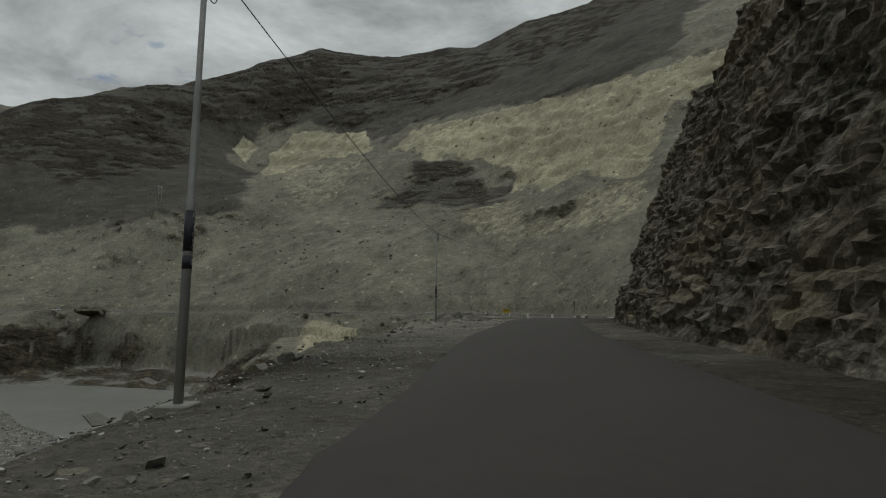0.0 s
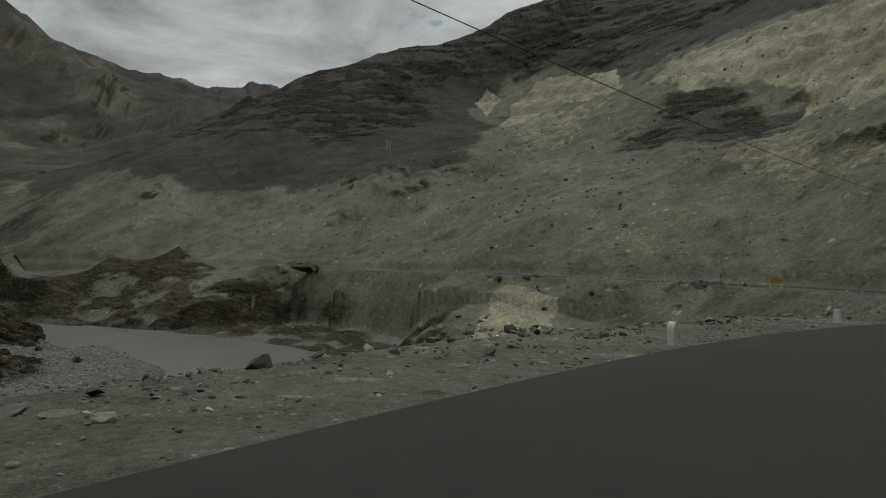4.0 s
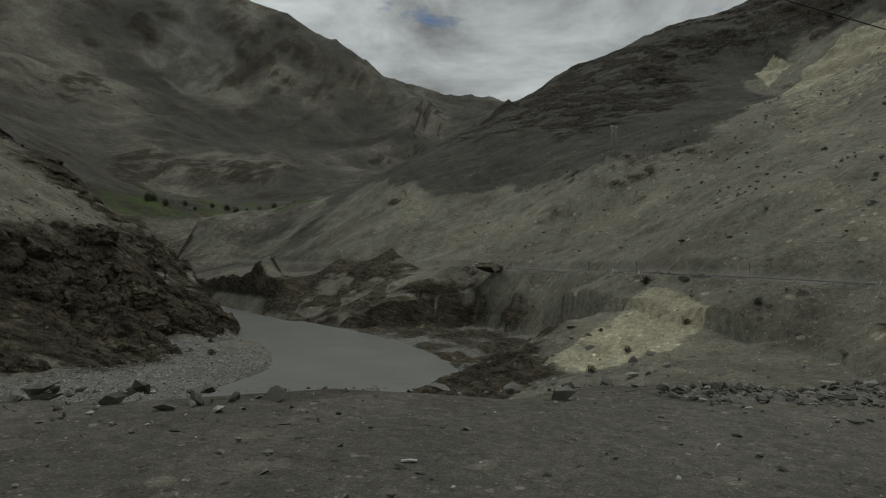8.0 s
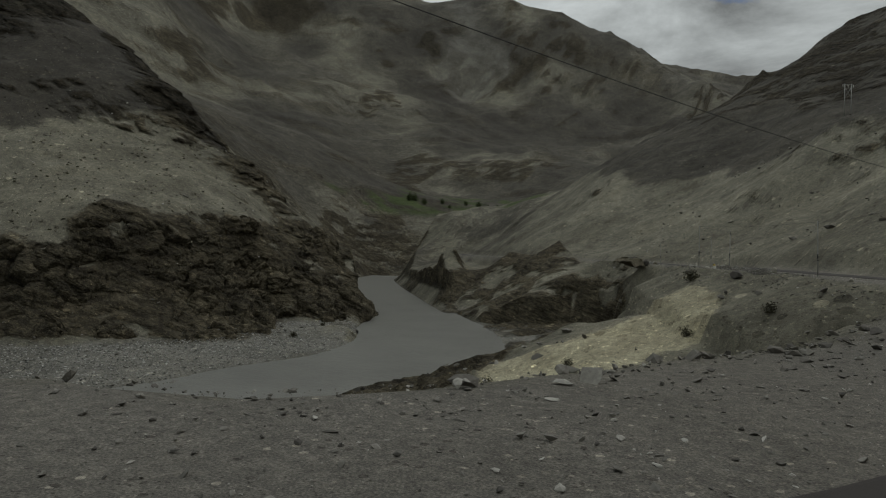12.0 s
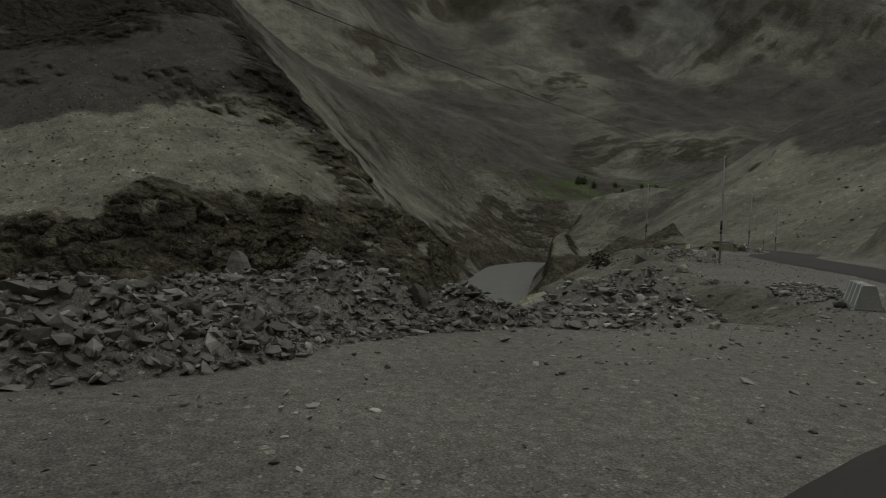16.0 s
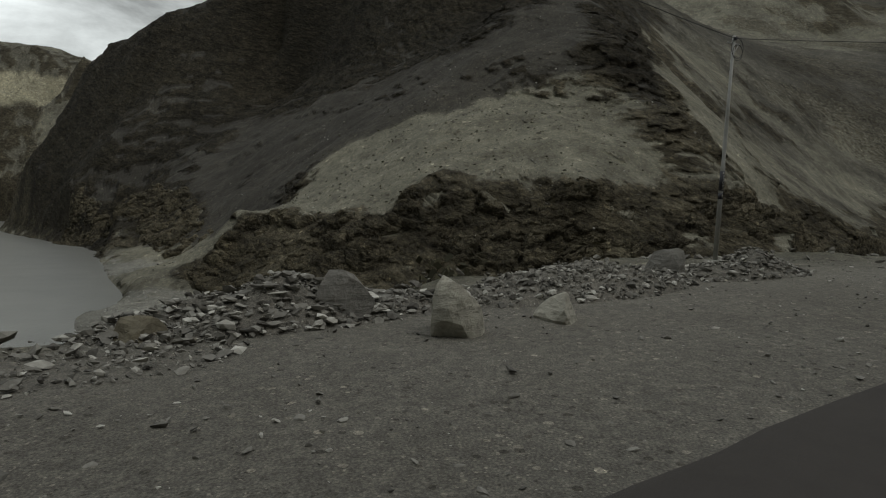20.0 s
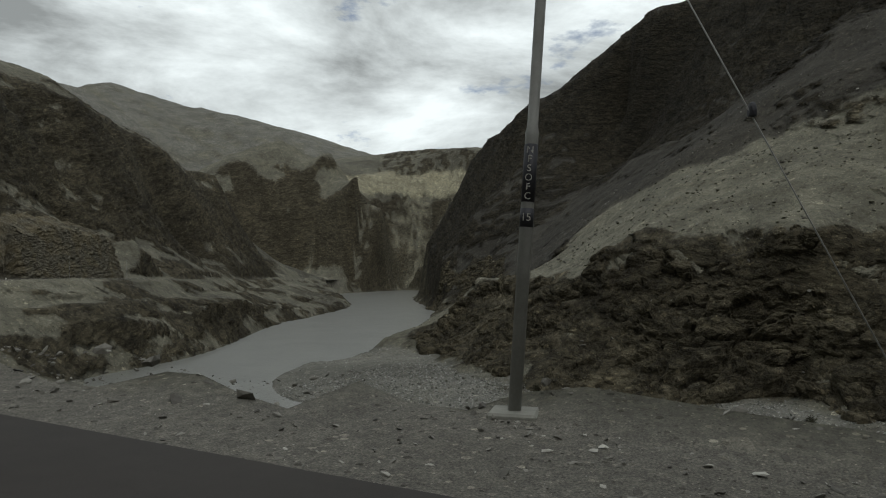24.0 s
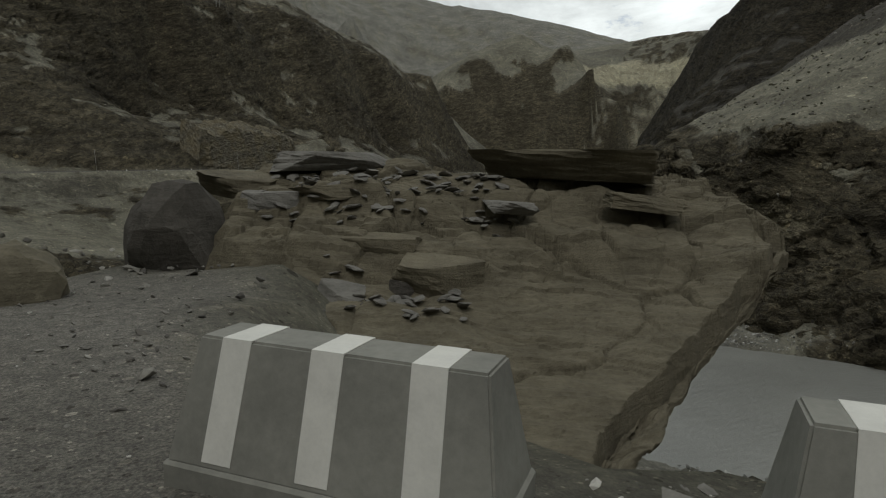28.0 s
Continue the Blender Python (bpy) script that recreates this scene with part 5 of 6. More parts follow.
BOULDERS = [(38.5, 67.3, (0.72, 0.65, 0.95), 55, ROCK_PALE, "big angular grey boulder on the verge edge"), (37.6, 66.3, (0.6, 0.5, 0.55), 6, ROCK_DARK, "low dark boulder leaning on a bigger one"),
    (36.6, 66.9, (0.7, 0.6, 0.5), 7, ROCK_PALE, "pale rounded boulder behind darker ones"), (40.3, 69.5, (0.6, 0.5, 0.62), 8, ROCK_PALE, "whitish pointed boulder at the verge edge"),
    (42.0, 71.6, (0.6, 0.5, 0.75), 9, ROCK_GREY, "grey blocky boulder at the verge edge"), (42.7, 72.3, (0.6, 0.45, 0.5), 10, ROCK_BROWN, "brown split boulder beside a grey one"),
    (64.3, 126.1, (1.08, 0.8, 0.9), 11, ROCK_DARK, "dark slab-like boulder beside a toppled milestone"), (65.0, 130.9, (0.72, 0.5, 0.46), 12, ROCK_BROWN, "brown flat boulder with an undercut edge"),
    (63.4, 130.9, (0.5, 0.42, 0.62), 13, ROCK_PALE, "pale upright boulder at a pole's foot"), (43.5, 194.9, (0.56, 0.45, 0.85), 14, ROCK_PALE, "white pointed boulder on the verge"),
    (42.1, 196.7, (0.75, 0.42, 0.36), 15, ROCK_PALE, "low white boulder on the verge"), (36.7, 200.4, (0.85, 0.32, 0.9), 16, ROCK_GREY, "grey slab leaning in a bank of rubble"),
    (42.4, 192.8, (0.75, 0.28, 0.8), 17, ROCK_GREY, "tilted grey slab in a bank of rubble"), (-10.6, 36.4, (0.6, 0.45, 0.42), 18, ROCK_PALE, "white broken boulder at a pole's foot"),
    (-13.6, 34.9, (0.42, 0.36, 0.42), 19, ROCK_PALE, "small white boulder on the verge"), (57.4, 91.4, (0.42, 0.36, 0.34), 20, ROCK_PALE, "white stone on the verge"),
    (58.5, 95.2, (0.34, 0.3, 0.4), 21, ROCK_PALE, "small white stone on the verge"), (0.85, 310.3, (0.40, 0.26, 0.17), 22, ROCK_PALE, "white flat-topped stone in the gravel"),
    (0.45, 310.5, (0.12, 0.10, 0.09), 23, ROCK_GREY, "grey stone in the gravel"), (1.0, 310.85, (0.34, 0.24, 0.13), 24, ROCK_GREY, "flat grey stone in the gravel"),
    (-8.7, 318.5, (1.0, 0.75, 0.85), 25, ROCK_BROWN, "big brown bedded boulder by a concrete collar"), (-11.4, 315.3, (1.3, 1.1, 1.5), 26, ROCK_DARK, "dark leaning boulder at the foot of an outcrop"),
    (64.9, 133.0, (0.6, 0.45, 0.42), 34, ROCK_BROWN, "brown blocky boulder beside a flat one"), (63.0, 138.3, (1.3, 0.4, 0.75), 35, ROCK_GREY, "grey slab standing in a slate heap"),
    (63.6, 139.6, (0.45, 0.35, 1.0), 36, ROCK_GREY, "pale upright slab on a slate heap"), (64.9, 142.9, (0.42, 0.35, 0.6), 37, ROCK_DARK, "dark pointed boulder at the end of a slate heap"), (67.3, 147.0, (0.22, 0.2, 0.2), 38, ROCK_PALE, "white stone on a gravel mound"),
    (68.3, 148.6, (0.2, 0.18, 0.16), 39, ROCK_PALE, "small white stone on a gravel mound"), (54.9, 170.2, (0.5, 0.4, 0.45), 40, ROCK_PALE, "pale rounded boulder at the verge edge"), (65.5, 167.5, (0.4, 0.25, 0.12), 41, ROCK_BROWN, "flat brown stone on the verge"),
    (66.1, 167.0, (0.28, 0.16, 0.13), 42, ROCK_PALE, "white broken stone on the verge"), (65.4, 165.9, (0.45, 0.35, 0.1), 43, ROCK_GREY, "flat grey slab sunk in the gravel"), (66.9, 163.4, (0.3, 0.25, 0.25), 44, ROCK_PALE, "pale stone at a parapet's end"),
    (63.2, 168.6, (0.35, 0.2, 0.12), 45, ROCK_GREY, "grey slaty stone on the verge"), (9.6, 299.0, (0.22, 0.18, 0.18), 46, ROCK_DARK, "dark rounded stone at the bank's edge"), (44.0, 190.2, (0.5, 0.4, 0.3), 47, ROCK_BROWN, "brown stone at the bank's edge"),
    (27.0, 243.8, (0.7, 0.4, 0.25), 27, ROCK_PALE, "flat pale slab at the verge edge"), (-60.5, 15.6, (0.2, 0.17, 0.13), 28, ROCK_PALE, "pale stone on the verge edge"),
    (18.6, 275.0, (0.5, 0.35, 0.22), 29, ROCK_PALE, "pale broken rock at the verge edge"), (17.0, 285.5, (0.35, 0.28, 0.22), 30, ROCK_DARK, "dark stone at the verge edge"),
    (-100.5, -10.5, (0.35, 0.3, 0.25), 31, ROCK_DARK, "dark stone on the verge"), (28.5, 218.6, (0.8, 0.5, 0.35), 32, ROCK_PALE, "low pale rock by the road's edge")]
for bx, by, size, seed, mat, label in BOULDERS:
    boulder(bx, by, size, seed, mat, label, 37 * seed % 360, {35: -0.55, 36: -0.3, 37: -0.2}.get(seed, 0.05))


# ---- broken rock faces ----
def rock_sheet(name, P, lift, size, amp, rock=None, fine=0.0):
    """A sheet of points pushed out along its own normals into jointed blocks."""
    du, dv = np.gradient(P, axis=1), np.gradient(P, axis=0)
    N = np.cross(du, dv)
    N /= np.maximum(np.linalg.norm(N, axis=2), 1e-6)[..., None]
    x, y, z = P[..., 0], P[..., 1], P[..., 2]
    d = lift * (amp * (broken(x, y, z, size, 101) + 0.30 * fbm(x / (2.5 * size), y / (2.5 * size), z / (2.5 * size), octaves=2, seed=131)) + 0.03 * amp * fbm(x / 0.9, y / 0.9, z / 0.5, octaves=2, seed=137))
    if fine:
        d = d + lift * fine * (1.2 * broken(x, y, 1.7 * z, 0.42 * size, 103) + 0.7 * fbm(x / 1.3, y / 1.3, z / 0.6, octaves=3, seed=139))
    Q = P + N * d[..., None]
    me = mesh_grid(name, Q[..., 0], Q[..., 1], Q[..., 2])
    for nm in ("bar_haze", "clay", "dark", "green", "verge"):
        set_attr(me, nm, np.zeros(x.size))
    set_attr(me, "rock", np.ones(x.size) if rock is None else rock)
    me.materials.append(GROUND)
    me.polygons.foreach_set("use_smooth", np.zeros(len(me.polygons), bool))
    return me


CLIFF_LINES = [((-170, 101), (-178, 105)), ((-160, 107), (-191, 116)), ((-146, 122), (-200, 130)), ((-138, 140), (-184, 150)), ((-128, 152), (-172, 162)), ((-118, 168), (-162, 174)), ((-108, 184), (-172, 179)), ((-101, 196), (-169, 190)),
    ((-102, 208), (-163, 208)), ((-116, 224), (-158, 226)), ((-132, 238), (-155, 242)), ((-116, 254), (-157, 254)), ((-118, 272), (-174, 278)), ((-126, 290), (-174, 291)), ((-148, 318), (-186, 310)), ((-170, 340), (-215, 336)), ((-235, 398), (-262, 384)),
    ((-300, 455), (-330, 440)), ((-371, 535), (-402, 518)), ((-430, 610), (-466, 594)), ((-470, 680), (-506, 668))]
LOW_LINES = [((-470, -140), (-485, -118)), ((-436, -110), (-452, -84)), ((-392, -55), (-420, -30)), ((-340, -4), (-368, 20)), ((-298, 24), (-322, 50)), ((-258, 56), (-272, 74)), ((-236, 74), (-246, 84))]


def cliff_face(lines, size, amp, seed, label):
    """A jointed cliff between a foot line and a top line, lying on the land."""
    foot = catmull([(*a, 0) for a, _ in lines], 0.6)
    n = len(foot)
    at = np.linspace(0, 1, n)
    idx = np.array([np.linalg.norm(foot[:, :2] - np.array(a), axis=1).argmin() for a, _ in lines]) / (n - 1)
    tx, ty = np.interp(at, idx, [b[0] for _, b in lines]), np.interp(at, idx, [b[1] for _, b in lines])
    u = np.arange(n) * 0.6
    reach = np.clip(0.96 + 0.10 * fbm(u / 16, u * 0, seed=seed, octaves=4), 0.7, 1.06)
    v = np.r_[np.linspace(-0.05, 0.55, 58), np.linspace(0.565, 1.0, 26)][:, None]
    X = foot[:, 0] + (tx - foot[:, 0]) * reach * v
    Y = foot[:, 1] + (ty - foot[:, 1]) * reach * v
    P = np.stack([X, Y, np.maximum(terrain(X, Y)[0], WATER - 1.0)], -1)
    # even steps up the face, however steep it is
    way = np.vstack([np.zeros(n), np.cumsum(np.linalg.norm(np.diff(P, axis=0), axis=2), axis=0)])
    even, v2 = np.empty((100, n, 3)), np.empty((100, n))
    for k in range(n):
        w = np.linspace(0, way[-1, k], 100)
        for c in range(3):
            even[:, k, c] = np.interp(w, way[:, k], P[:, k, c])
        v2[:, k] = np.interp(w, way[:, k], v[:, 0])
    P, v, X, Y = even, v2, even[..., 0], even[..., 1]
    lift = smooth(-0.05, 0.04, v) * smooth(1.0, 0.86, v) * smooth(0, 12, u) * smooth(n * 0.6, n * 0.6 - 12, u)
    P[..., 2] += 2.6 * lift - 1.2
    lift = lift * (1 - 0.75 * smooth(335, 400, Y))
    gully = fbm(X / 11, Y / 11, octaves=3, seed=145)
    chute = smooth(0.45, 0.75, fbm(u / 13, u * 0, seed=seed + 6, octaves=2)) * 0.3
    rock = np.clip(1.0 - 1.1 * smooth(0.86, 1.06, v + 0.16 * gully) - 0.4 * chute, 0, 1)
    me = rock_sheet("river_cliff", P, lift, size, amp, rock)
    return tagged(new("river_cliff", me), label, "cliff", kind="structure")


cliff_face(CLIFF_LINES, 13.0, 7.0, 141, "dark brown jointed rock cliff at the river's edge")
cliff_face(LOW_LINES, 10.0, 4.5, 151, "low dark rock cliff below a scree slope at the river")


def rock_wall():
    line = catmull(ROAD, 0.25)
    d = np.linalg.norm(line[:, :2] - np.array(ROAD_EDGE[0][:2]), axis=1).argmin()
    seg = line[max(0, d - 96):d + 245]
    t = np.gradient(seg[:, :2], axis=0)
    t /= np.linalg.norm(t, axis=1)[:, None]
    right = np.stack([t[:, 1], -t[:, 0]], 1)
    n = len(seg)
    u = np.arange(n) * 0.25
    v = np.r_[np.linspace(0, 1, 92), np.linspace(1.02, 1.5, 16)]
    U, V = np.meshgrid(u, v)
    endw = smooth(n * 0.25, n * 0.25 - 5, U)
    tall = (17 + 4 * smooth(n * 0.25 - 2, n * 0.25 - 22, U) + 3.0 * fbm(U / 9, U * 0, seed=81)) * np.clip(endw, 0.04, 1) ** 0.7
    Z = np.where(V <= 1, V * tall, tall + (V - 1) * 12)
    off = ROAD_W + 2.6 + 0.36 * Z + np.where(V > 1, (V - 1) * 24, 0) + (1 - endw) * 6
    P = np.stack([seg[:, 0][None, :] + right[:, 0][None, :] * off, seg[:, 1][None, :] + right[:, 1][None, :] * off, seg[:, 2][None, :] + Z - 0.4], -1)
    me = rock_sheet("rock_wall", P[:, ::-1].copy(), smooth(0, 0.06, V[:, ::-1]), 3.4, 0.75, fine=0.36)
    me.materials.clear()
    me.materials.append(CUT_ROCK)
    return tagged(new("rock_wall", me), "dark broken rock cutting standing over the road", "rock face", kind="structure")


rock_wall()


# ---- bedded rock outcrop past the parapets ----
def slab_mesh(seed, size):
    """A split plate of rock: flat on top and below, with broken sides."""
    r = np.random.default_rng(seed)
    bm = bmesh.new()
    bmesh.ops.create_cube(bm, size=2)
    bmesh.ops.subdivide_edges(bm, edges=bm.edges[:], cuts=9, use_grid_fill=True)
    cuts = []
    for _ in range(9):
        a = r.uniform(0, 2 * math.pi)
        cuts.append((Vector((math.cos(a), math.sin(a), r.uniform(-0.35, 0.35))).normalized(), r.uniform(0.72, 1.0)))
    cuts.append((Vector((r.uniform(-0.3, 0.3), r.uniform(-0.3, 0.3), 1)).normalized(), 0.82))
    for v in bm.verts:
        c = v.co.copy()
        for n, d in cuts:
            k = c.dot(n) - d
            if k > 0:
                c -= n * k
        c += Vector((1, 1, 0.5)) * 0.06 * noise.noise(c * 2.6 + Vector((seed, 0, 0))) + Vector((c.x, c.y, 0)) * 0.05 * noise.noise(Vector((c.x, c.y, c.z * 5)) * 2 + Vector((0, seed, 0)))
        v.co = Vector((c.x * size[0] * 0.85, c.y * size[1] * 0.85, c.z * size[2] * 0.62))
    for f in bm.faces:
        f.smooth = False
    return bm


def outcrop():
    """A slab of bedded rock dipping towards the road; x runs along it, y away from the road."""
    ob = thing("rock_outcrop", pose(-9.84, 329.9, -8.65, 0, 0, 151), "brown bedded rock outcrop topped with split slabs", "rock outcrop")
    X, D = np.meshgrid(np.linspace(-6.5, 10.5, 380), np.linspace(5.2, 20, 340))
    wob = fbm(X / 2.6, D / 2.6, octaves=3, seed=161)
    d = D + 0.5 * wob
    z = np.interp(d, [5.2, 7, 10.5, 12.6, 13.0, 14.2, 14.5, 15.4, 16.5, 20], [-5.2, -3.75, -2.85, -2.1, -1.55, -1.15, -0.65, -0.35, 0.1, -1.2])
    right = np.interp(D, [5, 7, 8, 11, 13.5, 15, 16, 20], [1.2, 1.8, 2.2, 4.8, 7.1, 6.9, 6.2, 5.0]) + 0.4 * wob
    left = np.interp(D, [5, 7, 10.5, 12, 13, 15, 20], [-0.8, -0.6, -1.6, -3.2, -4.4, -4.8, -5.0]) - 0.3 * wob
    crown = smooth(11.5, 13.5, D)
    # beds part in thin steps along a slight dip; joints cut them into blocks
    dip = z + 0.05 * X + 0.10 * fbm(X / 3.5, D / 1.2, octaves=3, seed=163)
    z = z + (0.12 + 0.5 * crown) * smooth(-0.2, 0.5, fbm(X / 2.0, D / 2.0, octaves=3, seed=167)) * (np.round(dip / 0.24) * 0.24 - dip)
    v1, e1 = cells(X / 2.6 + 0.3 * wob, D / 1.9, X * 0, 165)
    v2, e2 = cells(X / 0.9, D / 0.6 + 0.2 * wob, X * 0, 175)
    z = z + (0.05 + 0.16 * crown) * v1 + (0.02 + 0.07 * crown) * v2 - (0.05 + 0.12 * crown) * (1 - smooth(0, 0.05, e1)) - 0.06 * crown * (1 - smooth(0, 0.08, e2))
    z = z + 0.07 * fbm(X / 1.1, D / 0.3, octaves=5, seed=185) + 0.10 * fbm(X / 1.6, D / 1.2, octaves=4, seed=187)
    z = z - 5.0 * np.maximum(X - right, 0) - 1.5 * np.maximum(left - X, 0)
    over = X > right + 0.1
    z = np.where(over, z - 5.0 * (right + 0.1 - X), z)
    X2 = np.where(over, right + 0.1, X)
    me = mesh_grid("massif", X2, D, np.maximum(z, -9))
    me.polygons.foreach_set("use_smooth", np.zeros(len(me.polygons), bool))
    me.materials.append(ROCK_BROWN)
    new("massif", me).parent = ob
    slabs = [(2.9, 15.7, 0.25, 2.7, 1.3, 0.62, 40, 2, ROCK_BROWN), (-2.9, 16.2, 0.25, 2.0, 1.0, 0.42, 41, -3, ROCK_GREY), (-4.0, 14.4, -0.75, 0.8, 0.5, 0.5, 42, 6, ROCK_GREY), (-5.0, 15.2, -0.4, 1.1, 0.7, 0.5, 43, 8, ROCK_BROWN),
        (1.5, 14.0, -0.75, 0.8, 0.45, 0.22, 44, 6, ROCK_GREY), (-0.1, 12.2, -2.1, 1.05, 0.6, 0.72, 45, 5, ROCK_BROWN), (-2.0, 11.7, -2.55, 0.55, 0.4, 0.62, 46, 18, ROCK_GREY), (-1.3, 11.4, -2.7, 0.42, 0.35, 0.4, 47, 9, ROCK_DARK),
        (-1.7, 13.0, -1.6, 1.4, 0.4, 0.5, 48, 4, ROCK_BROWN), (-0.8, 12.0, -2.35, 0.3, 0.3, 0.4, 49, 12, ROCK_DARK), (4.6, 14.2, -0.6, 1.2, 0.6, 0.3, 50, 9, ROCK_BROWN), (-2.6, 14.6, -0.5, 1.5, 0.6, 0.3, 51, -5, ROCK_BROWN)]
    for x, y, h, sx, sy, sz, seed, dip, mat in slabs:
        bm = slab_mesh(seed, (sx, sy, sz))
        bm.transform(pose(x, y, h, dip * 0.4, dip * 0.7, 31 * seed % 40 - 20))
        part("slab", bm, mat, ob)
    r = np.random.default_rng(3)
    for k in range(150):
        x, y = r.uniform(-4.2, 1.6), r.uniform(13.6, 15.8)
        if k > 115:
            x, y = r.uniform(-2.4, 0.4), r.uniform(10.6, 12.4)
        i, j = np.abs(D[:, 0] - y).argmin(), np.abs(X[0] - x).argmin()
        w = r.uniform(0.08, 0.30)
        bm = rock_mesh(60 + k % 24, (w, w * 0.7, w * 0.22), 9, 1, 0.03)
        bm.transform(pose(x, y, z[i, j] + 0.05, r.uniform(-25, 25), r.uniform(-25, 25), r.uniform(0, 360)))
        part("broken_piece", bm, ROCK_GREY, ob)


outcrop()


# ---- culvert under the road ----
def culvert():
    ob = thing("culvert", pose(61.2, 169.8, -15.2, 0, 0, 156), "square concrete culvert mouth in the bank below the road", "culvert")
    part("side_wall", box(0.35, 1.2, 2.2, (-0.95, 0, 0), 0.02), CONCRETE, ob)
    part("side_wall", box(0.35, 1.2, 2.2, (0.95, 0, 0), 0.02), CONCRETE, ob)
    part("lintel", box(2.6, 1.3, 0.4, (0, 0, 2.2), 0.02), CONCRETE, ob)
    # added black panel paints the shade within the opening
    part("barrel", box(1.56, 0.2, 2.2, (0, -1.4, 0)), BLACK, ob, "black panel standing in for the shade inside")


culvert()


# ---- white car far along the road ----
def car():
    p = np.array([*CAR_AT])
    ob = thing("car", pose(*p, 0, 0, CAR_TURN), "white off-road car driving along the hillside road", "car")
    part("body", box(4.3, 1.78, 0.72, (0, 0, 0.42), 0.10, (0.97, 0.94), 2), CARPAINT, ob)
    cabin = part("cabin", box(2.9, 1.66, 0.68, (-0.55, 0, 1.12), 0.07, (0.82, 0.86), 2), CARPAINT, ob)
    part("windscreen", box(0.04, 1.36, 0.5, (0.82, 0, 1.18), 0.0, (1, 0.9)), GLASS, cabin)
    part("rear_window", box(0.04, 1.3, 0.42, (-1.93, 0, 1.22), 0.0, (1, 0.9)), GLASS, cabin)
    for s in (-1, 1):
        part("side_window", box(1.1, 0.04, 0.44, (0.12, s * 0.80, 1.2), 0.0, (0.85, 1)), GLASS, cabin)
        part("side_window", box(1.1, 0.04, 0.44, (-1.1, s * 0.80, 1.2), 0.0, (0.85, 1)), GLASS, cabin)
        part("headlight", box(0.06, 0.3, 0.18, (2.12, s * 0.62, 0.78), 0.01), WHITE, ob)
        part("tail_light", box(0.06, 0.16, 0.3, (-2.12, s * 0.72, 0.8), 0.01), LAMP_RED, ob)
        for x in (-1.35, 1.35):
            bm = tube([(0.2, -0.12), (0.36, -0.11), (0.37, 0.11), (0.2, 0.12)], 18)
            bm.transform(pose(x, s * 0.80, 0.37, 90, 0, 0))
            w = part("wheel", bm, RUBBER, ob)
            bm = tube([(0.2, -0.125), (0.2, 0.125)], 14)
            bm.transform(pose(x, s * 0.80, 0.37, 90, 0, 0))
            part("rim", bm, STEEL, w)
    part("bumper", box(0.2, 1.7, 0.22, (2.15, 0, 0.42), 0.04), BLACK, ob)


CAR_AT, CAR_TURN = (-25, 346, -10.1), 130
car()


# ---- power line frames on the hills ----
def line_frame(x, y, turn, tall, label):
    ob = thing("power_line_frame", place(x, y, turn), label, "power pylon", "power line frames")
    for s in (-1.6, 1.6):
        part("leg", strut((s, 0, -0.5), (s, 0, tall), 0.16, 10), STEEL, ob)
    part("cross_beam", box(5.6, 0.2, 0.25, (0, 0, tall - 0.6)), STEEL, ob)
    part("brace", strut((-1.6, 0, tall * 0.55), (1.6, 0, tall * 0.9), 0.07, 6), STEEL, ob)
    part("brace", strut((1.6, 0, tall * 0.55), (-1.6, 0, tall * 0.9), 0.07, 6), STEEL, ob)
    for s in (-2.5, 0, 2.5):
        part("insulator", tube([(0.12, tall - 1.5), (0.12, tall - 0.6)], 8), WHITE, ob).location = (s, 0, 0)


line_frame(52, 419, 35, 15, "tall pale two-legged power line frame on a gravel terrace")
line_frame(-100, -207, 20, 14, "two-legged power line frame on a bare hilltop")


# ---- pale concrete apron at the road's edge ----
apron = thing("concrete_apron", pose(31.6, 54.6, -11.86, 0, 0, 41), "pale worn concrete slab at the edge of the asphalt", "slab")
part("slab", box(9.0, 1.3, 0.16, (0.9, -0.1, -0.02), 0.02), PALE_CONCRETE, apron)
for cx, cy, cl, ct in ((0.4, 0.1, 0.9, 8), (1.3, 0.16, 0.7, -12), (2.4, 0.05, 0.8, 5)):
    bm = box(cl, 0.025, 0.004)
    bm.transform(pose(cx, cy, 0.14, 0, 0, ct))
    part("crack", bm, BLACK, apron)


# ---- marker post ----
post = thing("marker_post", place(26.2, 56.2), "thin dark marker post in the verge", "post")
part("stake", box(0.035, 0.035, 0.75, (0, 0, -0.1), 0.004), BLACK, post)
part("tip", box(0.04, 0.04, 0.05, (0, 0, 0.63), 0.004), WHITE, post)


# ---- loose stones, cobbles and scrub ----
def lump(n, seed):
    """A small angular stone: points and faces."""
    r = np.random.default_rng(seed)
    bm = bmesh.new()
    bmesh.ops.create_icosphere(bm, subdivisions=n, radius=1)
    co = np.array([v.co[:] for v in bm.verts])
    co = co * r.uniform(0.72, 1.22, len(co))[:, None]
    for _ in range(6):
        d = r.normal(size=3)
        d /= np.linalg.norm(d)
        k = np.maximum(co @ d - r.uniform(0.12, 0.6), 0)
        co = co - k[:, None] * d
    fa = np.array([[v.index for v in f.verts] for f in bm.faces])
    bm.free()
    return co, fa


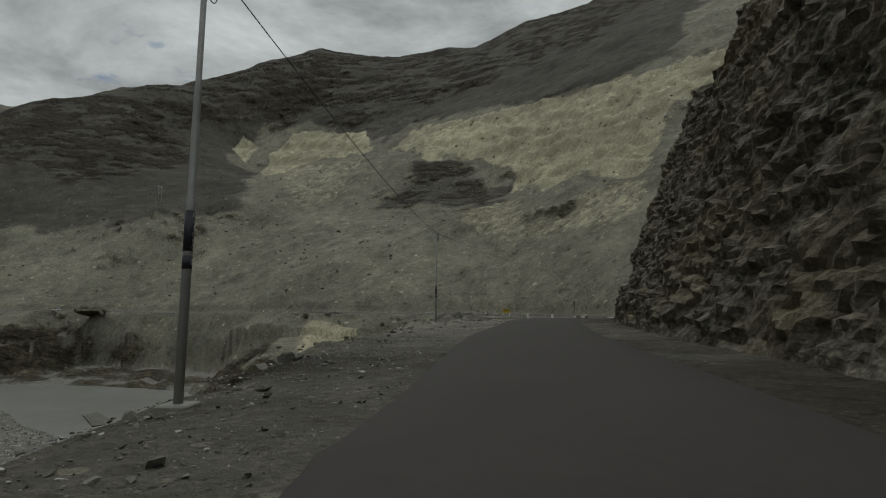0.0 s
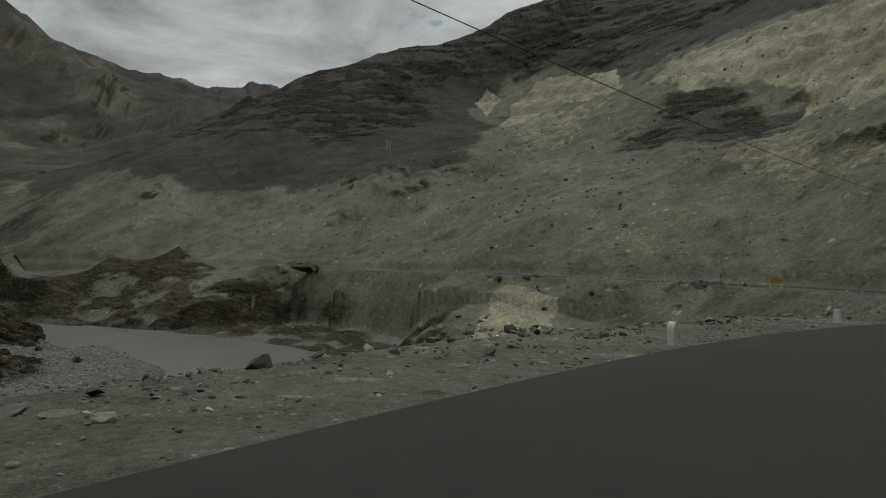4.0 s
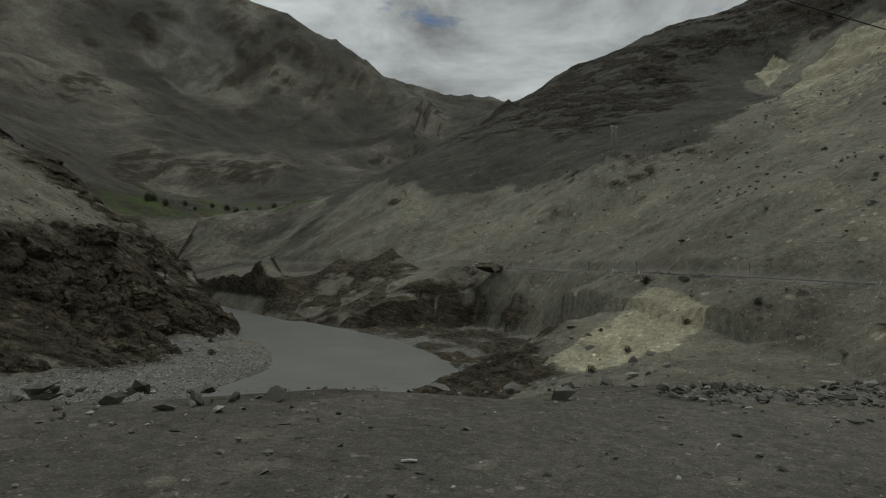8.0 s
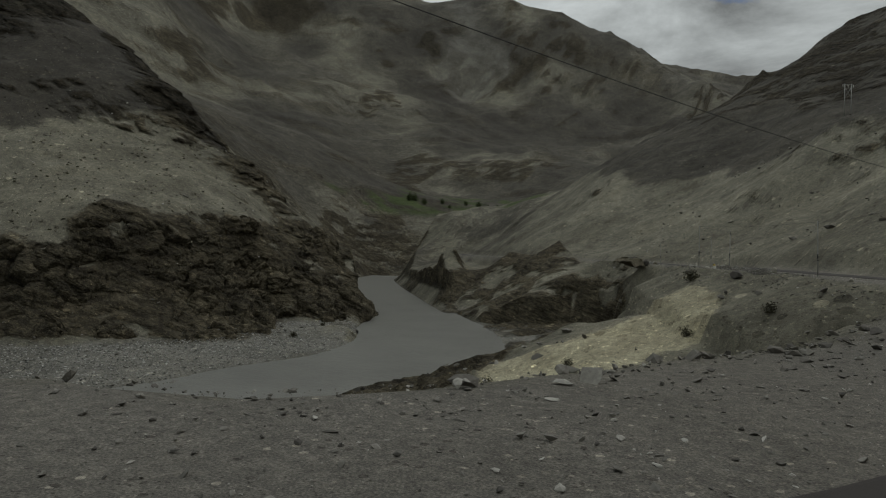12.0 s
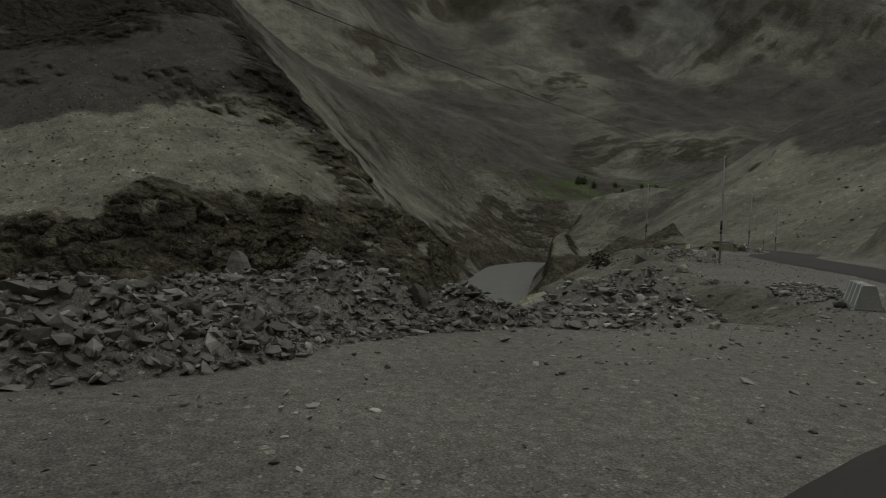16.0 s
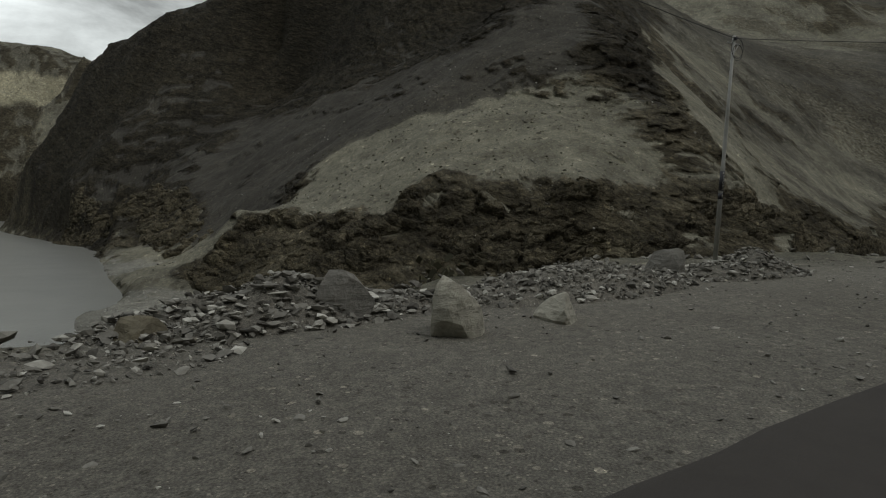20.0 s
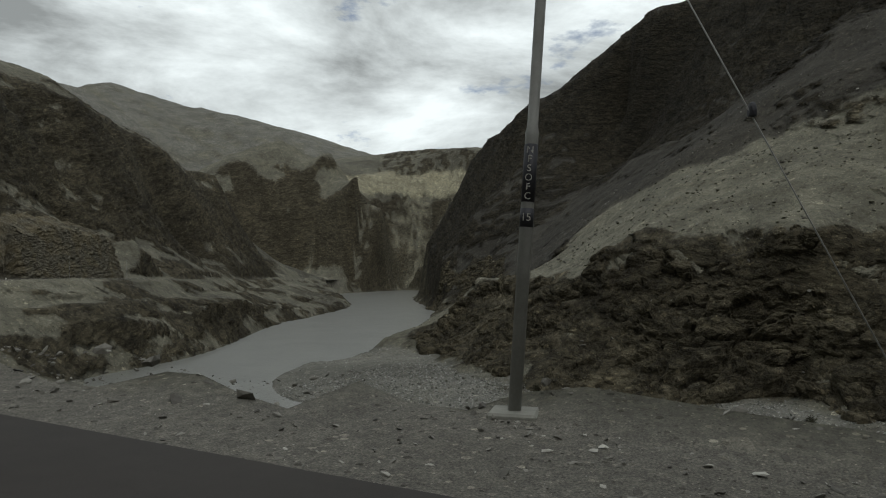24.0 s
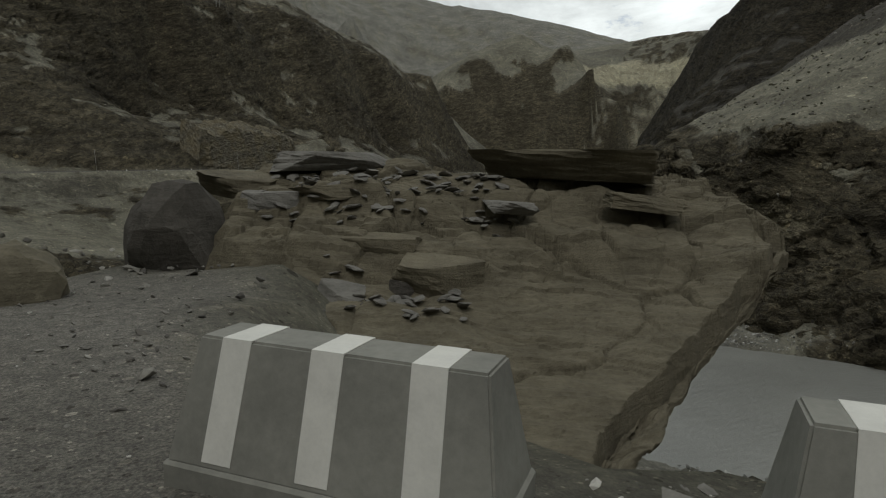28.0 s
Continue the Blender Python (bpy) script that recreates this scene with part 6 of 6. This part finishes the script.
def scatter(name, pts, sizes, mat, label, detail=1, seed=1, flat=0.6):
    """Many stones at the given places in one mesh."""
    r = np.random.default_rng(seed)
    lumps = [lump(detail, seed * 10 + k) for k in range(7)]
    kind = r.integers(0, 7, len(pts))
    V, F, base = [], [], 0
    for k, (co, fa) in enumerate(lumps):
        P, s = pts[kind == k], sizes[kind == k]
        m = len(P)
        if not m:
            continue
        a = r.uniform(0, 2 * np.pi, m)
        st = np.stack([r.uniform(0.7, 1.7, m), r.uniform(0.5, 1.1, m), flat * r.uniform(0.45, 1.3, m)], 1)
        q = co[None] * st[:, None] * s[:, None, None]
        tilt = r.uniform(-0.8, 0.8, m)
        y, z = q[..., 1] * np.cos(tilt)[:, None] - q[..., 2] * np.sin(tilt)[:, None], q[..., 1] * np.sin(tilt)[:, None] + q[..., 2] * np.cos(tilt)[:, None]
        x = q[..., 0]
        X = x * np.cos(a)[:, None] - y * np.sin(a)[:, None]
        Y = x * np.sin(a)[:, None] + y * np.cos(a)[:, None]
        W = np.stack([X, Y, z], -1) + P[:, None] + np.array([0, 0, 0.18])[None, None] * s[:, None, None]
        V.append(W.reshape(-1, 3))
        F.append((fa[None] + (base + np.arange(m) * len(co))[:, None, None]).reshape(-1, 3))
        base += m * len(co)
    V, F = np.vstack(V).astype(np.float32), np.vstack(F).astype(np.int32)
    me = bpy.data.meshes.new(name)
    me.vertices.add(len(V))
    me.vertices.foreach_set("co", V.ravel())
    me.loops.add(F.size)
    me.loops.foreach_set("vertex_index", F.ravel())
    me.polygons.add(len(F))
    me.polygons.foreach_set("loop_start", np.arange(0, F.size, 3, dtype=np.int32))
    me.update(calc_edges=True)
    me.polygons.foreach_set("use_smooth", np.zeros(len(F), bool))
    me.materials.append(mat)
    return tagged(new(name, me), label, "stones", kind="stuff")


def along_road(n, lo, hi, rnd, s0=-1.0, s1=29.0):
    """Random places between lo and hi metres left of the asphalt."""
    q = catmull(ROAD, 1.0)
    a = np.linalg.norm(q[:, :2] - np.array(ROAD_EDGE[0][:2]), axis=1).argmin() - 20
    b = np.linalg.norm(q[:, :2] - np.array(ROAD_EDGE[-1][:2]), axis=1).argmin() + 8
    i = rnd.integers(a, b, n)
    t = np.gradient(q[:, :2], axis=0)
    t /= np.linalg.norm(t, axis=1)[:, None]
    off = rnd.uniform(0, 1, n)
    j = rnd.uniform(-0.5, 0.5, n)
    base = q[i, :2] + t[i] * j[:, None]
    w = verge_width(base[:, 0], base[:, 1])
    o = lo(w) + (hi(w) - lo(w)) * off
    xy = base + np.stack([-t[i, 1], t[i, 0]], 1) * o[:, None]
    return xy


def on_land(xy):
    return np.column_stack([xy, terrain(xy[:, 0], xy[:, 1])[0]])


def loose_stones():
    r = np.random.default_rng(21)
    xy = along_road(78000, lambda w: 0.1 + 0 * w, lambda w: w + 1.0, r)
    keep = vnoise(xy[:, 0] / 2.5, xy[:, 1] / 2.5, seed=90) + r.uniform(-1, 1, len(xy)) > -0.35
    xy = xy[keep]
    sz = 0.014 + 0.06 * r.uniform(0, 1, len(xy)) ** 5 + 0.07 * (r.uniform(0, 1, len(xy)) > 0.985)
    scatter("verge_gravel", on_land(xy), sz, GRIT, "loose grey gravel stones over the road's verge", 0, 2)
    xy = along_road(16000, lambda w: w - 1.3, lambda w: w + 6.0, r)
    keep = fbm(xy[:, 0] / 7, xy[:, 1] / 7, seed=92) + r.uniform(-0.8, 0.8, len(xy)) > -0.15
    keep &= (xy[:, 1] < 215) | (road_frame(xy[:, 0], xy[:, 1])[0] < verge_width(xy[:, 0], xy[:, 1]) + 0.5)
    xy = xy[keep]
    sz = 0.05 + 0.26 * r.uniform(0, 1, len(xy)) ** 5
    scatter("bank_rubble", on_land(xy), sz, RUBBLE, "broken grey rubble along the bank's edge", 0, 3)
    # rocks on the slopes
    xy = np.column_stack([r.uniform(-60, 330, 9000), r.uniform(130, 520, 9000)])
    s, _ = road_frame(xy[:, 0], xy[:, 1])
    P = on_land(xy)
    keep = (np.abs(s + 4) > 14) & (P[:, 2] > WATER + 1) & (fbm(xy[:, 0] / 25, xy[:, 1] / 25, seed=94) + r.uniform(-0.7, 0.7, len(xy)) > 0.0)
    P = P[keep]
    sz = 0.18 + 1.3 * r.uniform(0, 1, len(P)) ** 4.5
    scatter("slope_rocks", P, sz, RUBBLE, "scattered rocks on the gravel hillside", 0, 4, 0.75)
    xy = np.column_stack([r.uniform(-340, -90, 7000), r.uniform(60, 300, 7000)])
    P = on_land(xy)
    keep = (P[:, 2] > WATER + 1.5) & (fbm(xy[:, 0] / 18, xy[:, 1] / 18, seed=95) + r.uniform(-0.8, 0.8, len(xy)) > 0.1)
    P = P[keep]
    sz = 0.12 + 0.8 * r.uniform(0, 1, len(P)) ** 5
    scatter("spur_rocks", P, sz, RUBBLE, "scattered rocks on the slope across the river", 0, 5, 0.8)
    # low dry tufts
    xy = np.column_stack([r.uniform(-300, -125, 2600), r.uniform(105, 285, 2600)])
    P = on_land(xy)
    keep = (P[:, 2] > -14) & (P[:, 2] < 60) & (fbm(xy[:, 0] / 9, xy[:, 1] / 9, seed=97) + r.uniform(-0.9, 0.9, len(xy)) > 0.1)
    P = P[keep]
    scatter("scrub_tufts", P, 0.35 + 0.6 * r.uniform(0, 1, len(P)) ** 2, SHRUB, "low dry tufts of scrub on the gravel cone", 1, 7, 0.8)
    # river cobbles
    xy = np.column_stack([np.r_[r.uniform(-260, -60, 20000), r.uniform(-130, -62, 34000)], np.r_[r.uniform(30, 300, 20000), r.uniform(128, 300, 34000)]])
    P = on_land(xy)
    d, _, _ = to_line(xy[:, 0], xy[:, 1], RIVER_LOOP)
    keep = (P[:, 2] > WATER + 0.1) & (P[:, 2] < WATER + 2.4) & ~inside(xy[:, 0], xy[:, 1], RIVER_LOOP)
    P = P[keep]
    sz = 0.10 + 0.34 * r.uniform(0, 1, len(P)) ** 3
    scatter("river_cobbles", P, sz, COBBLE, "pale rounded river cobbles on a gravel bar", 0, 6, 0.6)


loose_stones()


def rubble_heap(x, y, turn, length, wide, tall, n, seed, label, top=0.115, mat=None):
    """A bank of broken stone: a mound of many stones over a low core."""
    r = np.random.default_rng(seed)
    q = np.column_stack([r.uniform(-1, 1, n) * length / 2, r.uniform(-1, 1, n) * wide / 2])
    e = np.hypot(q[:, 0] / length * 2, q[:, 1] / wide * 2)
    q, e = q[e < 1], e[e < 1]
    c, s = math.cos(radians(turn)), math.sin(radians(turn))
    xy = np.column_stack([x + q[:, 0] * c - q[:, 1] * s, y + q[:, 0] * s + q[:, 1] * c])
    P = on_land(xy)
    P[:, 2] += tall * (1 - e ** 1.6) * (0.8 + 0.5 * fbm(xy[:, 0] / 1.5, xy[:, 1] / 1.5, seed=seed))
    sz = 0.025 + top * r.uniform(0, 1, len(P)) ** 3.4
    ob = scatter("rubble_heap", P, sz, mat or RUBBLE, label, 0, seed, 0.6)
    u, v = np.meshgrid(np.linspace(0, 2 * math.pi, 60), np.linspace(0, 1.08, 26))
    X = x + v * (length / 2 * np.cos(u) * c - wide / 2 * np.sin(u) * s)
    Y = y + v * (length / 2 * np.cos(u) * s + wide / 2 * np.sin(u) * c)
    Z = terrain(X, Y)[0] + tall * (1 - v ** 1.6) * (0.8 + 0.5 * fbm(X / 1.5, Y / 1.5, seed=seed)) - 0.03
    me = mesh_grid("heap_core", X, Y, Z)
    for nm in ("bar_haze", "clay", "green", "rock"):
        set_attr(me, nm, np.zeros(X.size))
    set_attr(me, "verge", np.ones(X.size))
    set_attr(me, "dark", np.full(X.size, 0.1 if mat is None else 0.0))
    me.materials.append(GROUND)
    new("heap_core", me).parent = ob
    return ob


rubble_heap(65.6, 136.4, 82, 7.5, 3.6, 1.05, 4200, 31, "bank of dark broken slate beside the road", 0.2)
rubble_heap(64.4, 140.2, 86, 6.5, 4.2, 1.5, 4600, 32, "tall heap of dark broken slate at the drop", 0.13)
rubble_heap(65.0, 143.6, 84, 6.0, 2.8, 0.55, 2600, 38, "low tail of dark broken slate beside the road", 0.16)
rubble_heap(65.6, 150.6, 97, 12.0, 4.4, 1.4, 3800, 39, "pale gravel mound beside a striped parapet", 0.15, GRIT)
rubble_heap(66.7, 131.4, 80, 6.5, 1.9, 0.14, 1300, 33, "low spread of broken slate beside brown boulders", 0.14)
rubble_heap(62.2, 130.6, 72, 12.0, 3.4, 0.5, 2200, 28, "pale low bank of rubble round a pole's foot", 0.14, GRIT)
rubble_heap(63.2, 121.4, 72, 7.0, 3.0, 0.25, 1500, 29, "low bank of slaty rubble along the verge", 0.15)
for k, off in ((8.7, 4.2), (9.5, 4.1), (10.2, 4.3)):
    q, ang = road_at(k, off)
    rubble_heap(q[0], q[1], math.degrees(ang), 13.0, 2.4, 0.10, 1900, int(40 + 10 * k), "low ridge of dark broken stone along the verge", 0.11)
for k, off in ((25.6, 2.6), (26.3, 2.2), (26.9, 3.6)):
    q, ang = road_at(k, off)
    rubble_heap(q[0], q[1], math.degrees(ang), 12.0, 3.4, 0.10, 2400, int(40 + 10 * k), "loose rubble and gravel along the bank's edge", 0.075, GRIT)
rubble_heap(42.0, 192.0, 127, 7.0, 3.0, 0.85, 3000, 34, "pale heap of rubble and slabs along the drop", 0.14, GRIT)
rubble_heap(38.6, 197.8, 125, 8.0, 3.0, 0.85, 3200, 30, "pale bank of gravel and rubble along the drop", 0.13, GRIT)
rubble_heap(34.6, 203.4, 122, 6.5, 2.6, 0.7, 2200, 36, "pale rubble bank beside a pole", 0.15, GRIT)
rubble_heap(46.6, 188.2, 118, 9.0, 2.6, 0.14, 1500, 35, "low gravelly bank edge above the river", 0.12, GRIT)
rubble_heap(63.6, 165.6, 115, 9.0, 3.0, 0.16, 1300, 37, "gravelly bank along the drop beside a parapet", 0.2, GRIT)


def leafy(n, spread, tall, size, seed):
    """Small leaf clumps in an uneven crown."""
    r = np.random.default_rng(seed)
    bm = bmesh.new()
    for _ in range(n):
        p = r.normal(size=3) * np.array([spread, spread, tall * 0.33])
        p[2] = abs(p[2] + tall * 0.5)
        a, b = r.normal(size=3), r.normal(size=3)
        a, b = a / np.linalg.norm(a) * size * r.uniform(0.5, 1.2), b / np.linalg.norm(b) * size * r.uniform(0.5, 1.2)
        v = [bm.verts.new(p + k) for k in (a, b, -a, -b)]
        bm.faces.new(v)
    return bm


def trees():
    r = np.random.default_rng(5)
    first = thing("tree", pose(0, 0, 0), "small dusty green tree on the far terrace", "tree", "trees on the far terrace")
    part("trunk", tube([(0.22, -0.3), (0.16, 1.5), (0.07, 4.0)], 8), BARK, first)
    part("limb", strut((0, 0, 1.6), (1.2, 0.5, 3.4), 0.07, 6), BARK, first)
    part("limb", strut((0, 0, 1.9), (-1.0, -0.7, 3.6), 0.06, 6), BARK, first)
    part("crown", leafy(420, 1.5, 5.5, 0.55, 8), LEAF, first)
    spots = [(-640 + 13 * k + r.uniform(-14, 14), 985 + 13.5 * k + r.uniform(-22, 22)) for k in range(24)]
    for k, (x, y) in enumerate(spots):
        m = place(x, y, r.uniform(0, 360)) @ Matrix.Scale(r.uniform(0.8, 2.0), 4)
        if k == 0:
            first.matrix_world = m
        else:
            copy_thing(first, m).scale = [r.uniform(0.8, 2.0)] * 3
    # low scrub on the bar and the banks
    bush = thing("shrub", place(-113, 246), "dry brown shrub at the foot of a river cliff", "shrub", "dry shrubs")
    tagged(part("twigs", leafy(320, 0.55, 1.4, 0.16, 4), SHRUB, bush), kind="stuff")
    part("stem", strut((0, 0, -0.2), (0.1, 0, 0.8), 0.04, 6), BARK, bush)
    for x, y in ((-118, 225), (-108, 188), (-122, 172), (-96, 215), (-60, 265), (20, 160), (34, 172), (12, 150), (46, 165), (30, 195)):
        copy_thing(bush, place(x, y, r.uniform(0, 360))).scale = [r.uniform(0.7, 1.3)] * 3


trees()
